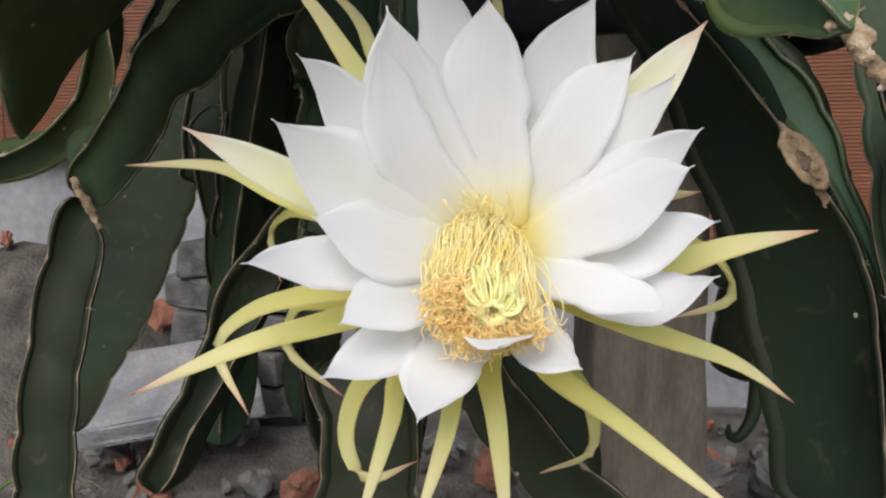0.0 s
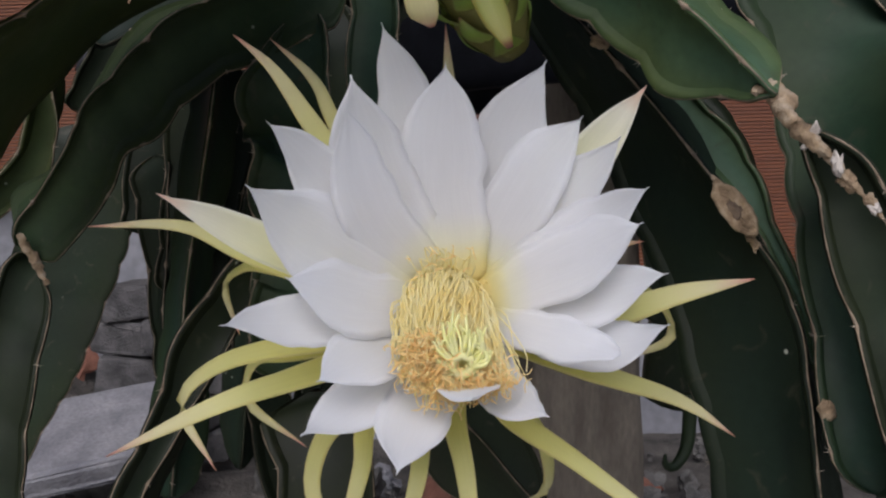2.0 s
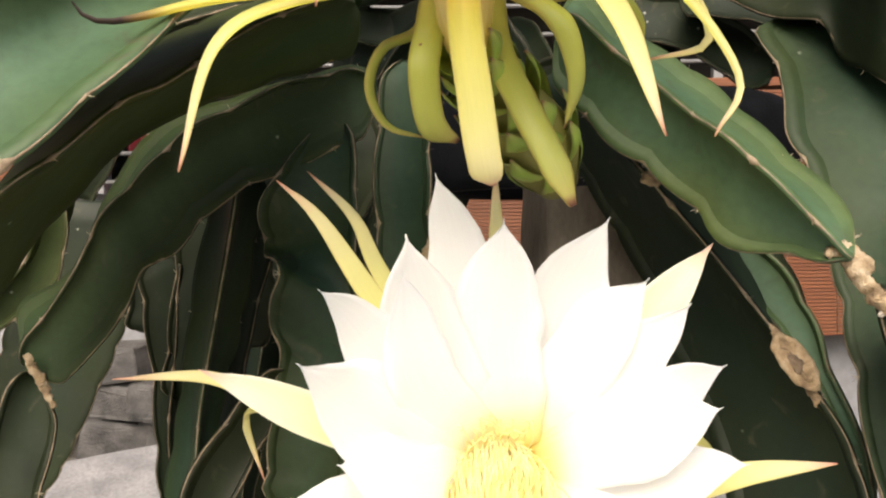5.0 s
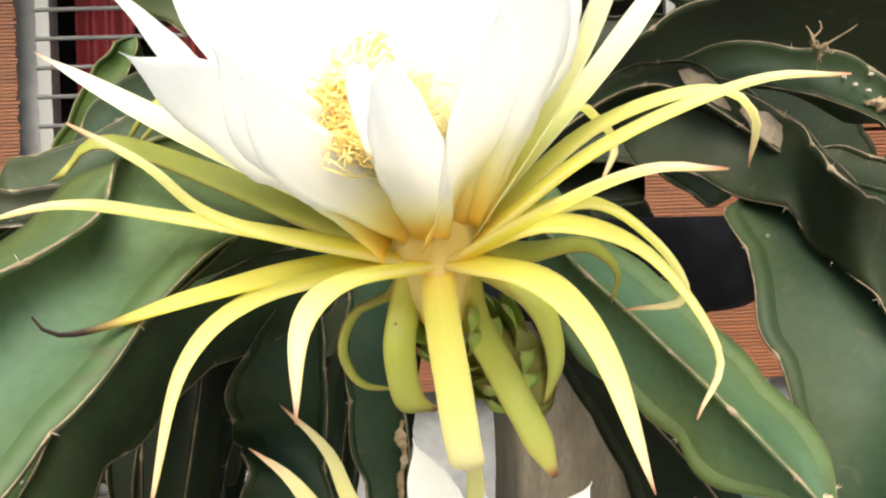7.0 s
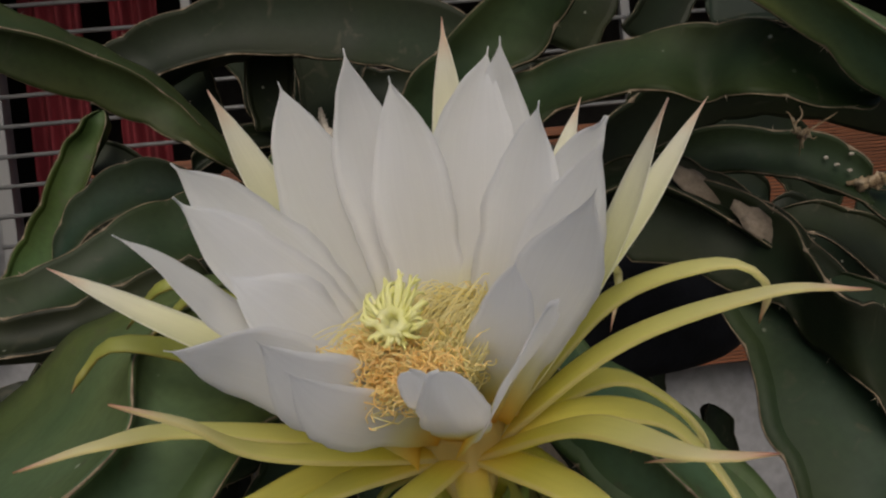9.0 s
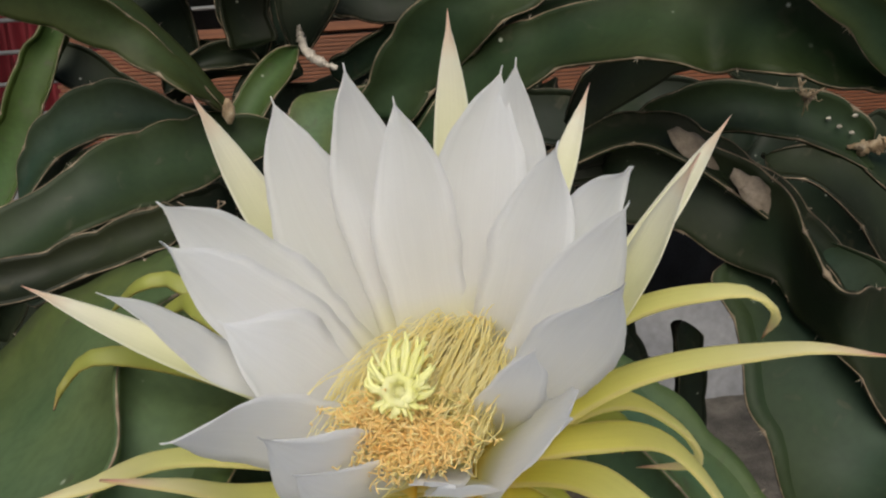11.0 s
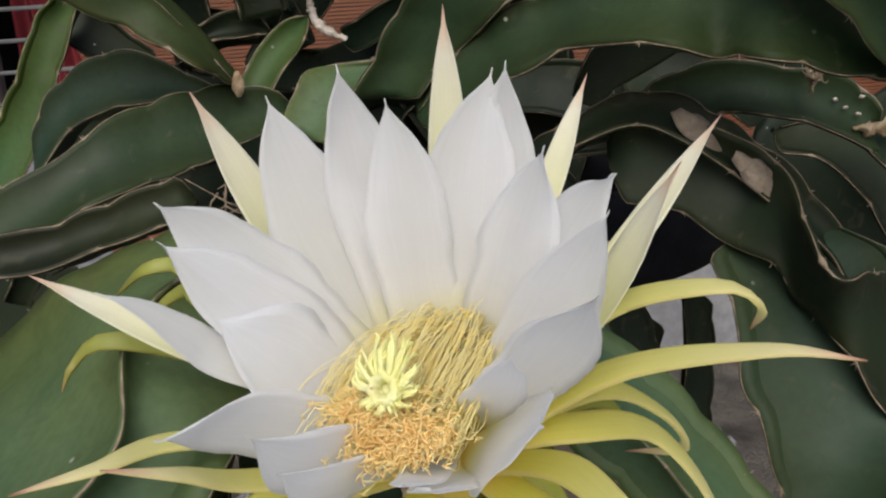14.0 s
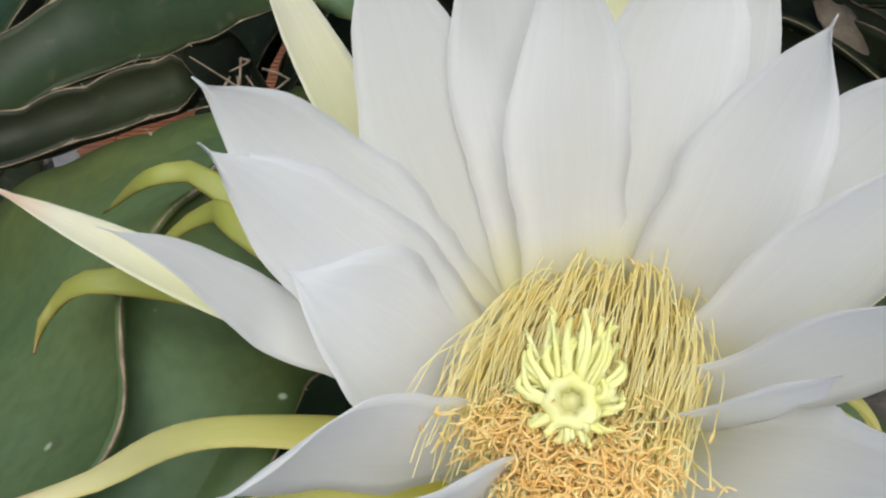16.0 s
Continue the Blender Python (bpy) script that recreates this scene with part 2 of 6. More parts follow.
dry_bark = rough_stuff("dry_bark", [(0.25, (0.13, 0.08, 0.045)), (0.5, (0.40, 0.29, 0.18)), (0.75, (0.62, 0.52, 0.40))], 95, 0.9, 1.0, 0.003)
scar_pale = rough_stuff("scar_pale", [(0.3, (0.12, 0.095, 0.075)), (0.7, (0.26, 0.215, 0.175))], 55, 0.9, 0.8, 0.001)
cup_yellow = waxy("cup_yellow", [(0.3, (0.97, 0.79, 0.30)), (0.7, (0.98, 0.87, 0.44))], 30, 0.6)
steel, _, sb = material("painted_steel", 0.45, 0.2)
sb.inputs["Base Color"].default_value = (0.20, 0.205, 0.22, 1)
bamboo, bt, bb = material("bamboo_slats", 0.6)
bn = noise_tex(bt, 6.0, 5.0, coords(bt, "Object", (0.4, 1, 40)))
oi = bt.nodes.new("ShaderNodeObjectInfo")
bc = ramp(bt, [(0.25, (0.085, 0.024, 0.009)), (0.55, (0.165, 0.052, 0.019)), (0.8, (0.225, 0.082, 0.030))], bn)
bc = mixed(bt, 0.55, bc, ramp(bt, [(0.0, (0.55, 0.5, 0.5)), (1.0, (1, 1, 1))], oi.outputs["Random"]), "MULTIPLY")
bt.links.new(bc, bb.inputs["Base Color"])
bump(bt, bb, bn, 0.4, 0.002)


# ---- making ----
def link(name, bm, mat, parent=None, label="", smooth=True):
    me = bpy.data.meshes.new(name)
    bm.to_mesh(me)
    bm.free()
    for p in me.polygons:
        p.use_smooth = smooth
    me.materials.append(mat)
    ob = new(name, me)
    if parent is not None:
        ob.parent = parent
    return tagged(ob, label) if label else ob


part = link


def grid_mesh(name, rows, mat, parent, label="", closed=True, caps=False, uvs=None):
    """A skin over rows of points, all of one length; closed rings or open strips."""
    n, k = len(rows), len(rows[0])
    verts = [tuple(map(float, p)) for r in rows for p in r]
    faces = []
    for i in range(n - 1):
        for j in range(k if closed else k - 1):
            a, b = i * k + j, i * k + (j + 1) % k
            faces.append((a, b, b + k, a + k))
    if caps:
        faces += [tuple(range(k))[::-1], tuple(range((n - 1) * k, n * k))]
    me = bpy.data.meshes.new(name)
    me.from_pydata(verts, [], faces)
    if uvs is not None:
        layer = me.uv_layers.new(name="UVMap")
        flat = [uvs[v] for f in faces for v in f]
        layer.data.foreach_set("uv", [c for uv in flat for c in uv])
    me.polygons.foreach_set("use_smooth", [True] * len(me.polygons))
    me.materials.append(mat)
    me.update()
    ob = new(name, me)
    if parent is not None:
        ob.parent = parent
    return tagged(ob, label) if label else ob


def unit(v):
    return v / (np.linalg.norm(v) + 1e-12)


def curve(points, n):
    """A smooth line through the points, in n even steps."""
    p = np.array(points, float)
    p = np.vstack([2 * p[0] - p[1], p, 2 * p[-1] - p[-2]])
    out = []
    for i in range(1, len(p) - 2):
        for t in np.linspace(0, 1, 24, endpoint=i == len(p) - 3):
            a, b, c, d = p[i - 1 : i + 3]
            out.append(0.5 * (2 * b + (c - a) * t + (2 * a - 5 * b + 4 * c - d) * t * t + (3 * b - a - 3 * c + d) * t**3))
    out = np.array(out)
    s = np.r_[0, np.cumsum(np.linalg.norm(np.diff(out, axis=0), axis=1))]
    even = np.linspace(0, s[-1], n)
    return np.stack([np.interp(even, s, out[:, k]) for k in range(3)], 1)


def tangents(c):
    t = np.gradient(c, axis=0)
    return t / (np.linalg.norm(t, axis=1)[:, None] + 1e-12)


def tube_rows(c, radii, sides=8, phase=0.0):
    """Rings round the line c; radii: one for each point."""
    t = tangents(c)
    side = unit(np.cross(t[0], (0.31, 0.42, 0.85)))
    rows = []
    for p, d, r in zip(c, t, radii):
        side = unit(side - d * (side @ d))
        other = np.cross(d, side)
        rows.append([p + r * (math.cos(a) * side + math.sin(a) * other) for a in np.linspace(0, 2 * math.pi, sides, endpoint=False) + phase])
    return rows


def joined(name, row_sets, mat, parent, label=""):
    """Several tubes in one mesh."""
    verts, faces = [], []
    for rows in row_sets:
        k, base = len(rows[0]), len(verts)
        verts += [tuple(map(float, p)) for r in rows for p in r]
        for i in range(len(rows) - 1):
            for j in range(k):
                a, b = base + i * k + j, base + i * k + (j + 1) % k
                faces.append((a, b, b + k, a + k))
        faces.append(tuple(range(base, base + k))[::-1])
        faces.append(tuple(range(len(verts) - k, len(verts))))
    me = bpy.data.meshes.new(name)
    me.from_pydata(verts, [], faces)
    me.polygons.foreach_set("use_smooth", [True] * len(me.polygons))
    me.materials.append(mat)
    ob = new(name, me)
    if parent is not None:
        ob.parent = parent
    return tagged(ob, label) if label else ob


def box(bm, size, at, turn=(0, 0, 0), bevel=0.0):
    m = pose(*at, *turn) @ Matrix.Diagonal((*size, 1))
    made = bmesh.ops.create_cube(bm, size=1, matrix=m)["verts"]
    if bevel:
        edges = list({e for v in made for e in v.link_edges})
        bmesh.ops.bevel(bm, geom=edges, offset=bevel, segments=2, affect="EDGES", profile=0.6)


rng = np.random.default_rng(7)


# ---- cactus stems ----
plant = tagged(new("dragon_fruit_cactus"), "sprawling dragon fruit cactus draped over a post", "cactus")


def stem(label, skin, scallop, *margins, thick=0.0022, wave=0.062, edge=1.0):
    """A winged stem spanned by its three margins, with scalloped corky edges and hollow flanks."""
    n = int(np.clip(max(np.linalg.norm(np.diff(np.array(m), axis=0), axis=1).sum() for m in margins) / 0.006, 24, 110))
    lines = [curve(m, n) for m in margins]
    middle = np.mean(lines, axis=0)
    shift = rng.uniform(0, 1, len(lines))
    edges, notches = [], []
    for line, ph in zip(lines, shift):
        s = np.r_[0, np.cumsum(np.linalg.norm(np.diff(line, axis=0), axis=1))]
        warp = s / wave + ph + 0.25 * np.sin(s * 23 + ph * 9)
        swell = np.abs(np.sin(math.pi * warp)) ** 0.7
        out = line - middle
        out = out / (np.linalg.norm(out, axis=1)[:, None] + 1e-9)
        edges.append(line + out * (scallop * (swell - 0.5))[:, None])
        notches.append(1 - swell)
    taper = np.clip(np.minimum(np.linspace(0, 1, n), np.linspace(1, 0, n)) / 0.05, 0.03, 1) ** 0.5
    edges = [middle + (e - middle) * taper[:, None] for e in edges]
    along_way = tangents(middle)
    rows = []
    for i in range(n):
        ring = []
        for j in range(len(edges)):
            a, b = edges[j][i], edges[(j + 1) % len(edges)][i]
            bend = middle[i] + 0.30 * ((a + b) / 2 - middle[i])
            na, nb = (unit(np.cross(along_way[i], e - middle[i])) for e in (a, b))
            a2, b2 = a + na * thick, b - nb * thick
            for t in (0.0, 0.07, 0.2, 0.36, 0.5, 0.64, 0.8, 0.93, 1.0):
                ring.append((1 - t) ** 2 * a2 + 2 * t * (1 - t) * bend + t * t * b2)
        rows.append(ring)
    uvs = [(i / n, t) for i in range(n) for _ in edges for t in (0.0, 0.07, 0.2, 0.36, 0.5, 0.64, 0.8, 0.93, 1.0)]
    thing = grid_mesh("stem", rows, skin, plant, label, caps=True, uvs=uvs)
    spines = []
    for e, notch in zip(edges, notches):
        jitter = rng.uniform(0.75, 1.3, n)
        rough = 0.75 + 0.6 * np.abs(np.interp(np.linspace(0, 1, n), np.linspace(0, 1, n // 5 + 2), rng.uniform(-1, 1, n // 5 + 2)))
        grid_mesh("margin", tube_rows(e, edge * (0.00055 * rough + 0.0022 * notch**6) * jitter * np.clip(taper, 0.3, 1), 6), cork, thing, caps=True)
        for i in range(2, n - 2):
            if edge == 1.0 and notch[i] > 0.75 and notch[i] >= notch[i - 1] and notch[i] > notch[i + 1]:
                away = unit(e[i] - middle[i])
                for _ in range(3):
                    way = unit(away + rng.normal(0, 0.7, 3))
                    spines.append(tube_rows(np.array([e[i], e[i] + way * 0.0022, e[i] + way * rng.uniform(0.0035, 0.006)]), (0.00042, 0.0003, 0.0001), 4))
    if spines:
        tagged(joined("spine_tuft", spines, spine_pale, thing, "tiny pale spines at the notches"), kind="stuff")
    return thing


stem("broad pale green cactus stem with thick tan margins", skin_pale, 0.0055,
     [(-0.068, 0.550, 1.224), (-0.016, 0.605, 1.294), (0.020, 0.658, 1.348), (0.044, 0.710, 1.361), (0.081, 0.780, 1.374)],
     [(-0.097, 0.570, 1.320), (-0.032, 0.644, 1.364), (-0.032, 0.700, 1.402), (-0.010, 0.760, 1.423), (0.022, 0.820, 1.434)],
     [(-0.245, 0.790, 1.300), (-0.160, 0.850, 1.363), (-0.132, 0.850, 1.387), (-0.108, 0.845, 1.405), (-0.078, 0.850, 1.416), (-0.035, 0.850, 1.430), (0.012, 0.880, 1.434)])
stem("upright green cactus stem with a frosted pale edge", skin_bright, 0.0055,
     [(-0.249, 1.410, 1.649), (-0.262, 1.410, 1.622), (-0.287, 1.410, 1.600), (-0.314, 1.400, 1.538), (-0.350, 1.390, 1.475), (-0.390, 1.370, 1.399)],
     [(-0.225, 1.420, 1.648), (-0.236, 1.420, 1.613), (-0.265, 1.410, 1.542), (-0.302, 1.400, 1.455), (-0.338, 1.380, 1.393), (-0.385, 1.360, 1.326)],
     [(-0.237, 1.485, 1.649), (-0.249, 1.485, 1.617), (-0.276, 1.480, 1.571), (-0.308, 1.470, 1.497), (-0.344, 1.455, 1.434), (-0.387, 1.435, 1.362)])
stem("arching green cactus stem ending in a dry woody tip", skin_olive, 0.0055,
     [(-0.242, 1.000, 1.675), (-0.162, 1.040, 1.653), (-0.100, 1.080, 1.622), (-0.060, 1.110, 1.582), (-0.013, 1.136, 1.517)],
     [(-0.256, 1.020, 1.645), (-0.175, 1.060, 1.613), (-0.108, 1.090, 1.581), (-0.042, 1.079, 1.540), (-0.015, 1.140, 1.514)],
     [(-0.239, 1.060, 1.706), (-0.149, 1.100, 1.663), (-0.092, 1.130, 1.626), (-0.056, 1.150, 1.585), (-0.010, 1.150, 1.520)])
stem("long curved green cactus stem arching behind the flower", skin_leaf, 0.0055,
     [(-0.254, 1.030, 1.432), (-0.226, 1.040, 1.444), (-0.178, 1.060, 1.459), (-0.137, 1.080, 1.489), (-0.077, 1.120, 1.509), (-0.011, 1.150, 1.514), (0.040, 1.170, 1.496)],
     [(-0.251, 0.990, 1.357), (-0.222, 1.000, 1.377), (-0.174, 1.020, 1.406), (-0.124, 1.040, 1.430), (-0.061, 1.080, 1.443), (-0.013, 1.120, 1.460), (0.040, 1.150, 1.479)],
     [(-0.253, 1.080, 1.374), (-0.224, 1.090, 1.391), (-0.176, 1.110, 1.412), (-0.131, 1.130, 1.439), (-0.069, 1.170, 1.456), (-0.012, 1.205, 1.467), (0.040, 1.230, 1.468)])
stem("grey-green cactus stem arching in the shade", skin_mid, 0.0055,
     [(-0.246, 1.200, 1.462), (-0.213, 1.200, 1.519), (-0.147, 1.200, 1.556), (-0.088, 1.200, 1.538), (-0.031, 1.200, 1.502)],
     [(-0.246, 1.180, 1.421), (-0.195, 1.180, 1.479), (-0.150, 1.180, 1.499), (-0.089, 1.180, 1.502), (-0.030, 1.180, 1.488)],
     [(-0.246, 1.250, 1.422), (-0.185, 1.250, 1.489), (-0.109, 1.250, 1.503), (-0.030, 1.250, 1.475)])
stem("short bright green cactus shoot", skin_bright, 0.0020,
     [(-0.026, 1.180, 1.497), (-0.001, 1.200, 1.541), (0.032, 1.220, 1.574), (0.057, 1.240, 1.581)],
     [(0.002, 1.170, 1.484), (0.029, 1.190, 1.524), (0.052, 1.220, 1.553), (0.060, 1.240, 1.578)],
     [(-0.012, 1.225, 1.490), (0.014, 1.245, 1.532), (0.042, 1.270, 1.564), (0.059, 1.290, 1.579)])
stem("pale olive cactus stem with thin brown edge", skin_pale, 0.0055,
     [(0.034, 1.060, 1.475), (0.053, 1.080, 1.519), (0.082, 1.100, 1.528), (0.134, 1.100, 1.533)],
     [(0.071, 1.040, 1.458), (0.096, 1.060, 1.492), (0.120, 1.080, 1.511), (0.150, 1.100, 1.520)],
     [(0.052, 1.100, 1.466), (0.075, 1.120, 1.506), (0.101, 1.140, 1.520), (0.142, 1.150, 1.526)])
stem("dark green three-winged cactus stem with corky tan margins", skin_shaded, 0.0055,
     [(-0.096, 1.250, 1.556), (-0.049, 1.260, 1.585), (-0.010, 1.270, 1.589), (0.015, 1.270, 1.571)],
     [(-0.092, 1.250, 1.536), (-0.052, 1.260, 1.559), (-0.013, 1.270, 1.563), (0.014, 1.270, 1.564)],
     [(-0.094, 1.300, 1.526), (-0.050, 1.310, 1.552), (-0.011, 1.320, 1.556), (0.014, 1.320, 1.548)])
stem("dark round-ended cactus stem hanging in shade", skin_shaded, 0.0055,
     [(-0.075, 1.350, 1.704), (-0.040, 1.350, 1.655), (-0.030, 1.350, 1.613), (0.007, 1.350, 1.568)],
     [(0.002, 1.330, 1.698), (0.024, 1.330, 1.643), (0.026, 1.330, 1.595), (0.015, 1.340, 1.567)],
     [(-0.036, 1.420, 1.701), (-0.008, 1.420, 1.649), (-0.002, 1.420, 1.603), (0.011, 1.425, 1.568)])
stem("wide green cactus stem arching over the bloom", skin_leaf, 0.0055,
     [(0.097, 1.020, 1.496), (0.123, 1.000, 1.537), (0.149, 0.980, 1.579), (0.199, 0.950, 1.620), (0.249, 0.920, 1.666)],
     [(0.148, 0.990, 1.494), (0.191, 0.970, 1.540), (0.227, 0.931, 1.573), (0.259, 0.930, 1.590), (0.289, 0.900, 1.635)],
     [(0.142, 1.085, 1.515), (0.187, 1.055, 1.571), (0.235, 1.025, 1.615), (0.289, 0.990, 1.670)])
stem("long horizontal green cactus stem with wavy tan margins", skin_leaf, 0.0055,
     [(0.158, 0.980, 1.494), (0.196, 0.970, 1.540), (0.238, 0.940, 1.572), (0.301, 0.900, 1.583), (0.347, 0.870, 1.586), (0.398, 0.840, 1.581), (0.432, 0.810, 1.560), (0.473, 0.790, 1.511)],
     [(0.153, 0.950, 1.463), (0.195, 0.940, 1.500), (0.227, 0.920, 1.517), (0.271, 0.890, 1.538), (0.317, 0.829, 1.536), (0.358, 0.840, 1.526), (0.376, 0.800, 1.525), (0.427, 0.800, 1.511), (0.474, 0.790, 1.501)],
     [(0.156, 1.045, 1.509), (0.258, 0.993, 1.583), (0.372, 0.918, 1.584), (0.473, 0.870, 1.536)])
# pale skin paints in the light on its upper face
stem("thick green cactus stem, pale skin standing in for its lit face", skin_pale, 0.0055,
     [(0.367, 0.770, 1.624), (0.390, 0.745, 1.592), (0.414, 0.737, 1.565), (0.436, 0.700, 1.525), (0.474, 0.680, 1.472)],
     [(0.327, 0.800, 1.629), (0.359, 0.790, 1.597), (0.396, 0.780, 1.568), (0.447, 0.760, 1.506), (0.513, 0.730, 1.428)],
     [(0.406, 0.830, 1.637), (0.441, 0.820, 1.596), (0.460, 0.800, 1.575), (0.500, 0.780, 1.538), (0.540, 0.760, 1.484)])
stem("green cactus stem flecked with white scale spots", skin_leaf, 0.0055,
     [(0.349, 0.990, 1.492), (0.397, 0.970, 1.513), (0.463, 0.950, 1.507), (0.522, 0.940, 1.488), (0.543, 0.930, 1.454)],
     [(0.339, 0.960, 1.462), (0.389, 0.950, 1.468), (0.427, 0.940, 1.474), (0.496, 0.930, 1.453), (0.538, 0.920, 1.428)],
     [(0.344, 1.045, 1.477), (0.410, 1.025, 1.490), (0.487, 1.008, 1.477), (0.541, 0.995, 1.441)])
stem("grey-green cactus stem beyond a dry joint", skin_green, 0.0055,
     [(0.550, 0.950, 1.446), (0.572, 0.940, 1.440), (0.598, 0.920, 1.415), (0.652, 0.900, 1.357)],
     [(0.512, 0.930, 1.452), (0.533, 0.920, 1.426), (0.565, 0.900, 1.385), (0.619, 0.880, 1.308)],
     [(0.581, 1.000, 1.449), (0.602, 0.990, 1.433), (0.631, 0.970, 1.400), (0.685, 0.950, 1.333)])
stem("dark cactus stem with scarred pale brown patches", skin_shaded, 0.0055,
     [(0.241, 1.000, 1.449), (0.285, 0.970, 1.475), (0.327, 0.950, 1.495), (0.366, 0.930, 1.490), (0.409, 0.910, 1.460), (0.455, 0.890, 1.415), (0.492, 0.870, 1.346), (0.514, 0.860, 1.263)],
     [(0.225, 0.980, 1.405), (0.269, 0.950, 1.448), (0.318, 0.920, 1.472), (0.355, 0.900, 1.460), (0.411, 0.880, 1.415), (0.461, 0.860, 1.364), (0.471, 0.840, 1.315), (0.476, 0.830, 1.259)],
     [(0.233, 1.060, 1.397), (0.335, 0.998, 1.451), (0.442, 0.952, 1.375), (0.495, 0.915, 1.231)])
stem("broad dark green cactus stem crossing in front of others", skin_shaded, 0.0055,
     [(0.308, 0.950, 1.474), (0.355, 0.930, 1.476), (0.391, 0.900, 1.461), (0.427, 0.880, 1.436), (0.406, 0.766, 1.383), (0.491, 0.840, 1.354), (0.519, 0.820, 1.308)],
     [(0.303, 0.940, 1.411), (0.349, 0.920, 1.403), (0.384, 0.890, 1.381), (0.410, 0.854, 1.365), (0.429, 0.850, 1.335), (0.445, 0.811, 1.310), (0.465, 0.800, 1.272), (0.497, 0.790, 1.225)],
     [(0.335, 1.025, 1.463), (0.422, 0.969, 1.438), (0.453, 0.875, 1.371), (0.538, 0.885, 1.286)])
stem("tall broad green cactus stem with notched margin", skin_mid, 0.0055,
     [(0.371, 0.900, 1.387), (0.383, 0.853, 1.318), (0.378, 0.830, 1.276), (0.390, 0.812, 1.239), (0.395, 0.788, 1.164), (0.391, 0.745, 1.090), (0.393, 0.713, 0.999), (0.393, 0.700, 0.948)],
     [(0.487, 0.860, 1.393), (0.520, 0.820, 1.316), (0.511, 0.780, 1.253), (0.461, 0.750, 1.229), (0.440, 0.710, 1.155), (0.417, 0.690, 1.081), (0.419, 0.680, 1.006), (0.420, 0.670, 0.942)],
     [(0.489, 0.970, 1.390), (0.498, 0.887, 1.254), (0.469, 0.818, 1.110), (0.466, 0.775, 0.945)])
# the lit look of the upper face is put into the pale skin
stem("green cactus stem with woody joint, lit face put into pale skin", skin_pale, 0.0055,
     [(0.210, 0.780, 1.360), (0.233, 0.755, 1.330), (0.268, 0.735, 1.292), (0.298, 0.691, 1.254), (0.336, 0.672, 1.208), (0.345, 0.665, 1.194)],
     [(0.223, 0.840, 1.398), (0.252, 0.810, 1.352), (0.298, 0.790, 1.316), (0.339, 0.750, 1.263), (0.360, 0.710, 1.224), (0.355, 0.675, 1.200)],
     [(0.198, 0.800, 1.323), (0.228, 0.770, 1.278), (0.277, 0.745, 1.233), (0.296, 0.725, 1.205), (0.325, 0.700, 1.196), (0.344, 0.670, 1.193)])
# deepest skin paints the shade on the face left of its margin
stem("dark green cactus stem scarred by a brown knot", skin_deep_shade, 0.0030,
     [(0.225, 0.860, 1.331), (0.242, 0.830, 1.290), (0.269, 0.792, 1.244), (0.312, 0.785, 1.190), (0.351, 0.762, 1.129), (0.388, 0.750, 1.060), (0.394, 0.730, 0.974), (0.397, 0.720, 0.904)],
     [(0.287, 0.920, 1.345), (0.304, 0.890, 1.292), (0.348, 0.870, 1.229), (0.381, 0.850, 1.189), (0.405, 0.840, 1.112), (0.420, 0.820, 1.032), (0.432, 0.800, 0.953), (0.444, 0.790, 0.872)],
     [(0.184, 0.930, 1.351), (0.224, 0.910, 1.284), (0.278, 0.880, 1.183), (0.300, 0.860, 1.119), (0.321, 0.840, 1.067), (0.330, 0.820, 1.014), (0.342, 0.800, 0.955), (0.350, 0.790, 0.874)])
stem("dark green cactus stem growing from a woody joint", skin_shaded, 0.0055,
     [(0.362, 0.675, 1.181), (0.371, 0.675, 1.146), (0.376, 0.675, 1.127), (0.384, 0.670, 1.085), (0.392, 0.665, 1.056), (0.402, 0.660, 1.015), (0.415, 0.660, 0.946)],
     [(0.367, 0.670, 1.177), (0.395, 0.660, 1.155), (0.411, 0.655, 1.123), (0.424, 0.650, 1.086), (0.434, 0.650, 1.054), (0.446, 0.650, 1.010), (0.460, 0.650, 0.949)],
     [(0.395, 0.743, 1.179), (0.424, 0.735, 1.125), (0.443, 0.728, 1.055), (0.467, 0.725, 0.947)])
stem("dark green three-winged cactus stem with corky tan margins", skin_shaded, 0.0055,
     [(0.358, 0.850, 1.047), (0.367, 0.840, 1.009), (0.376, 0.820, 0.965), (0.382, 0.810, 0.916), (0.382, 0.800, 0.869)],
     [(0.458, 0.880, 1.058), (0.458, 0.870, 1.000), (0.459, 0.860, 0.952), (0.458, 0.850, 0.900), (0.458, 0.840, 0.850)],
     [(0.408, 0.955, 1.053), (0.414, 0.940, 0.989), (0.419, 0.923, 0.925), (0.420, 0.910, 0.860)])
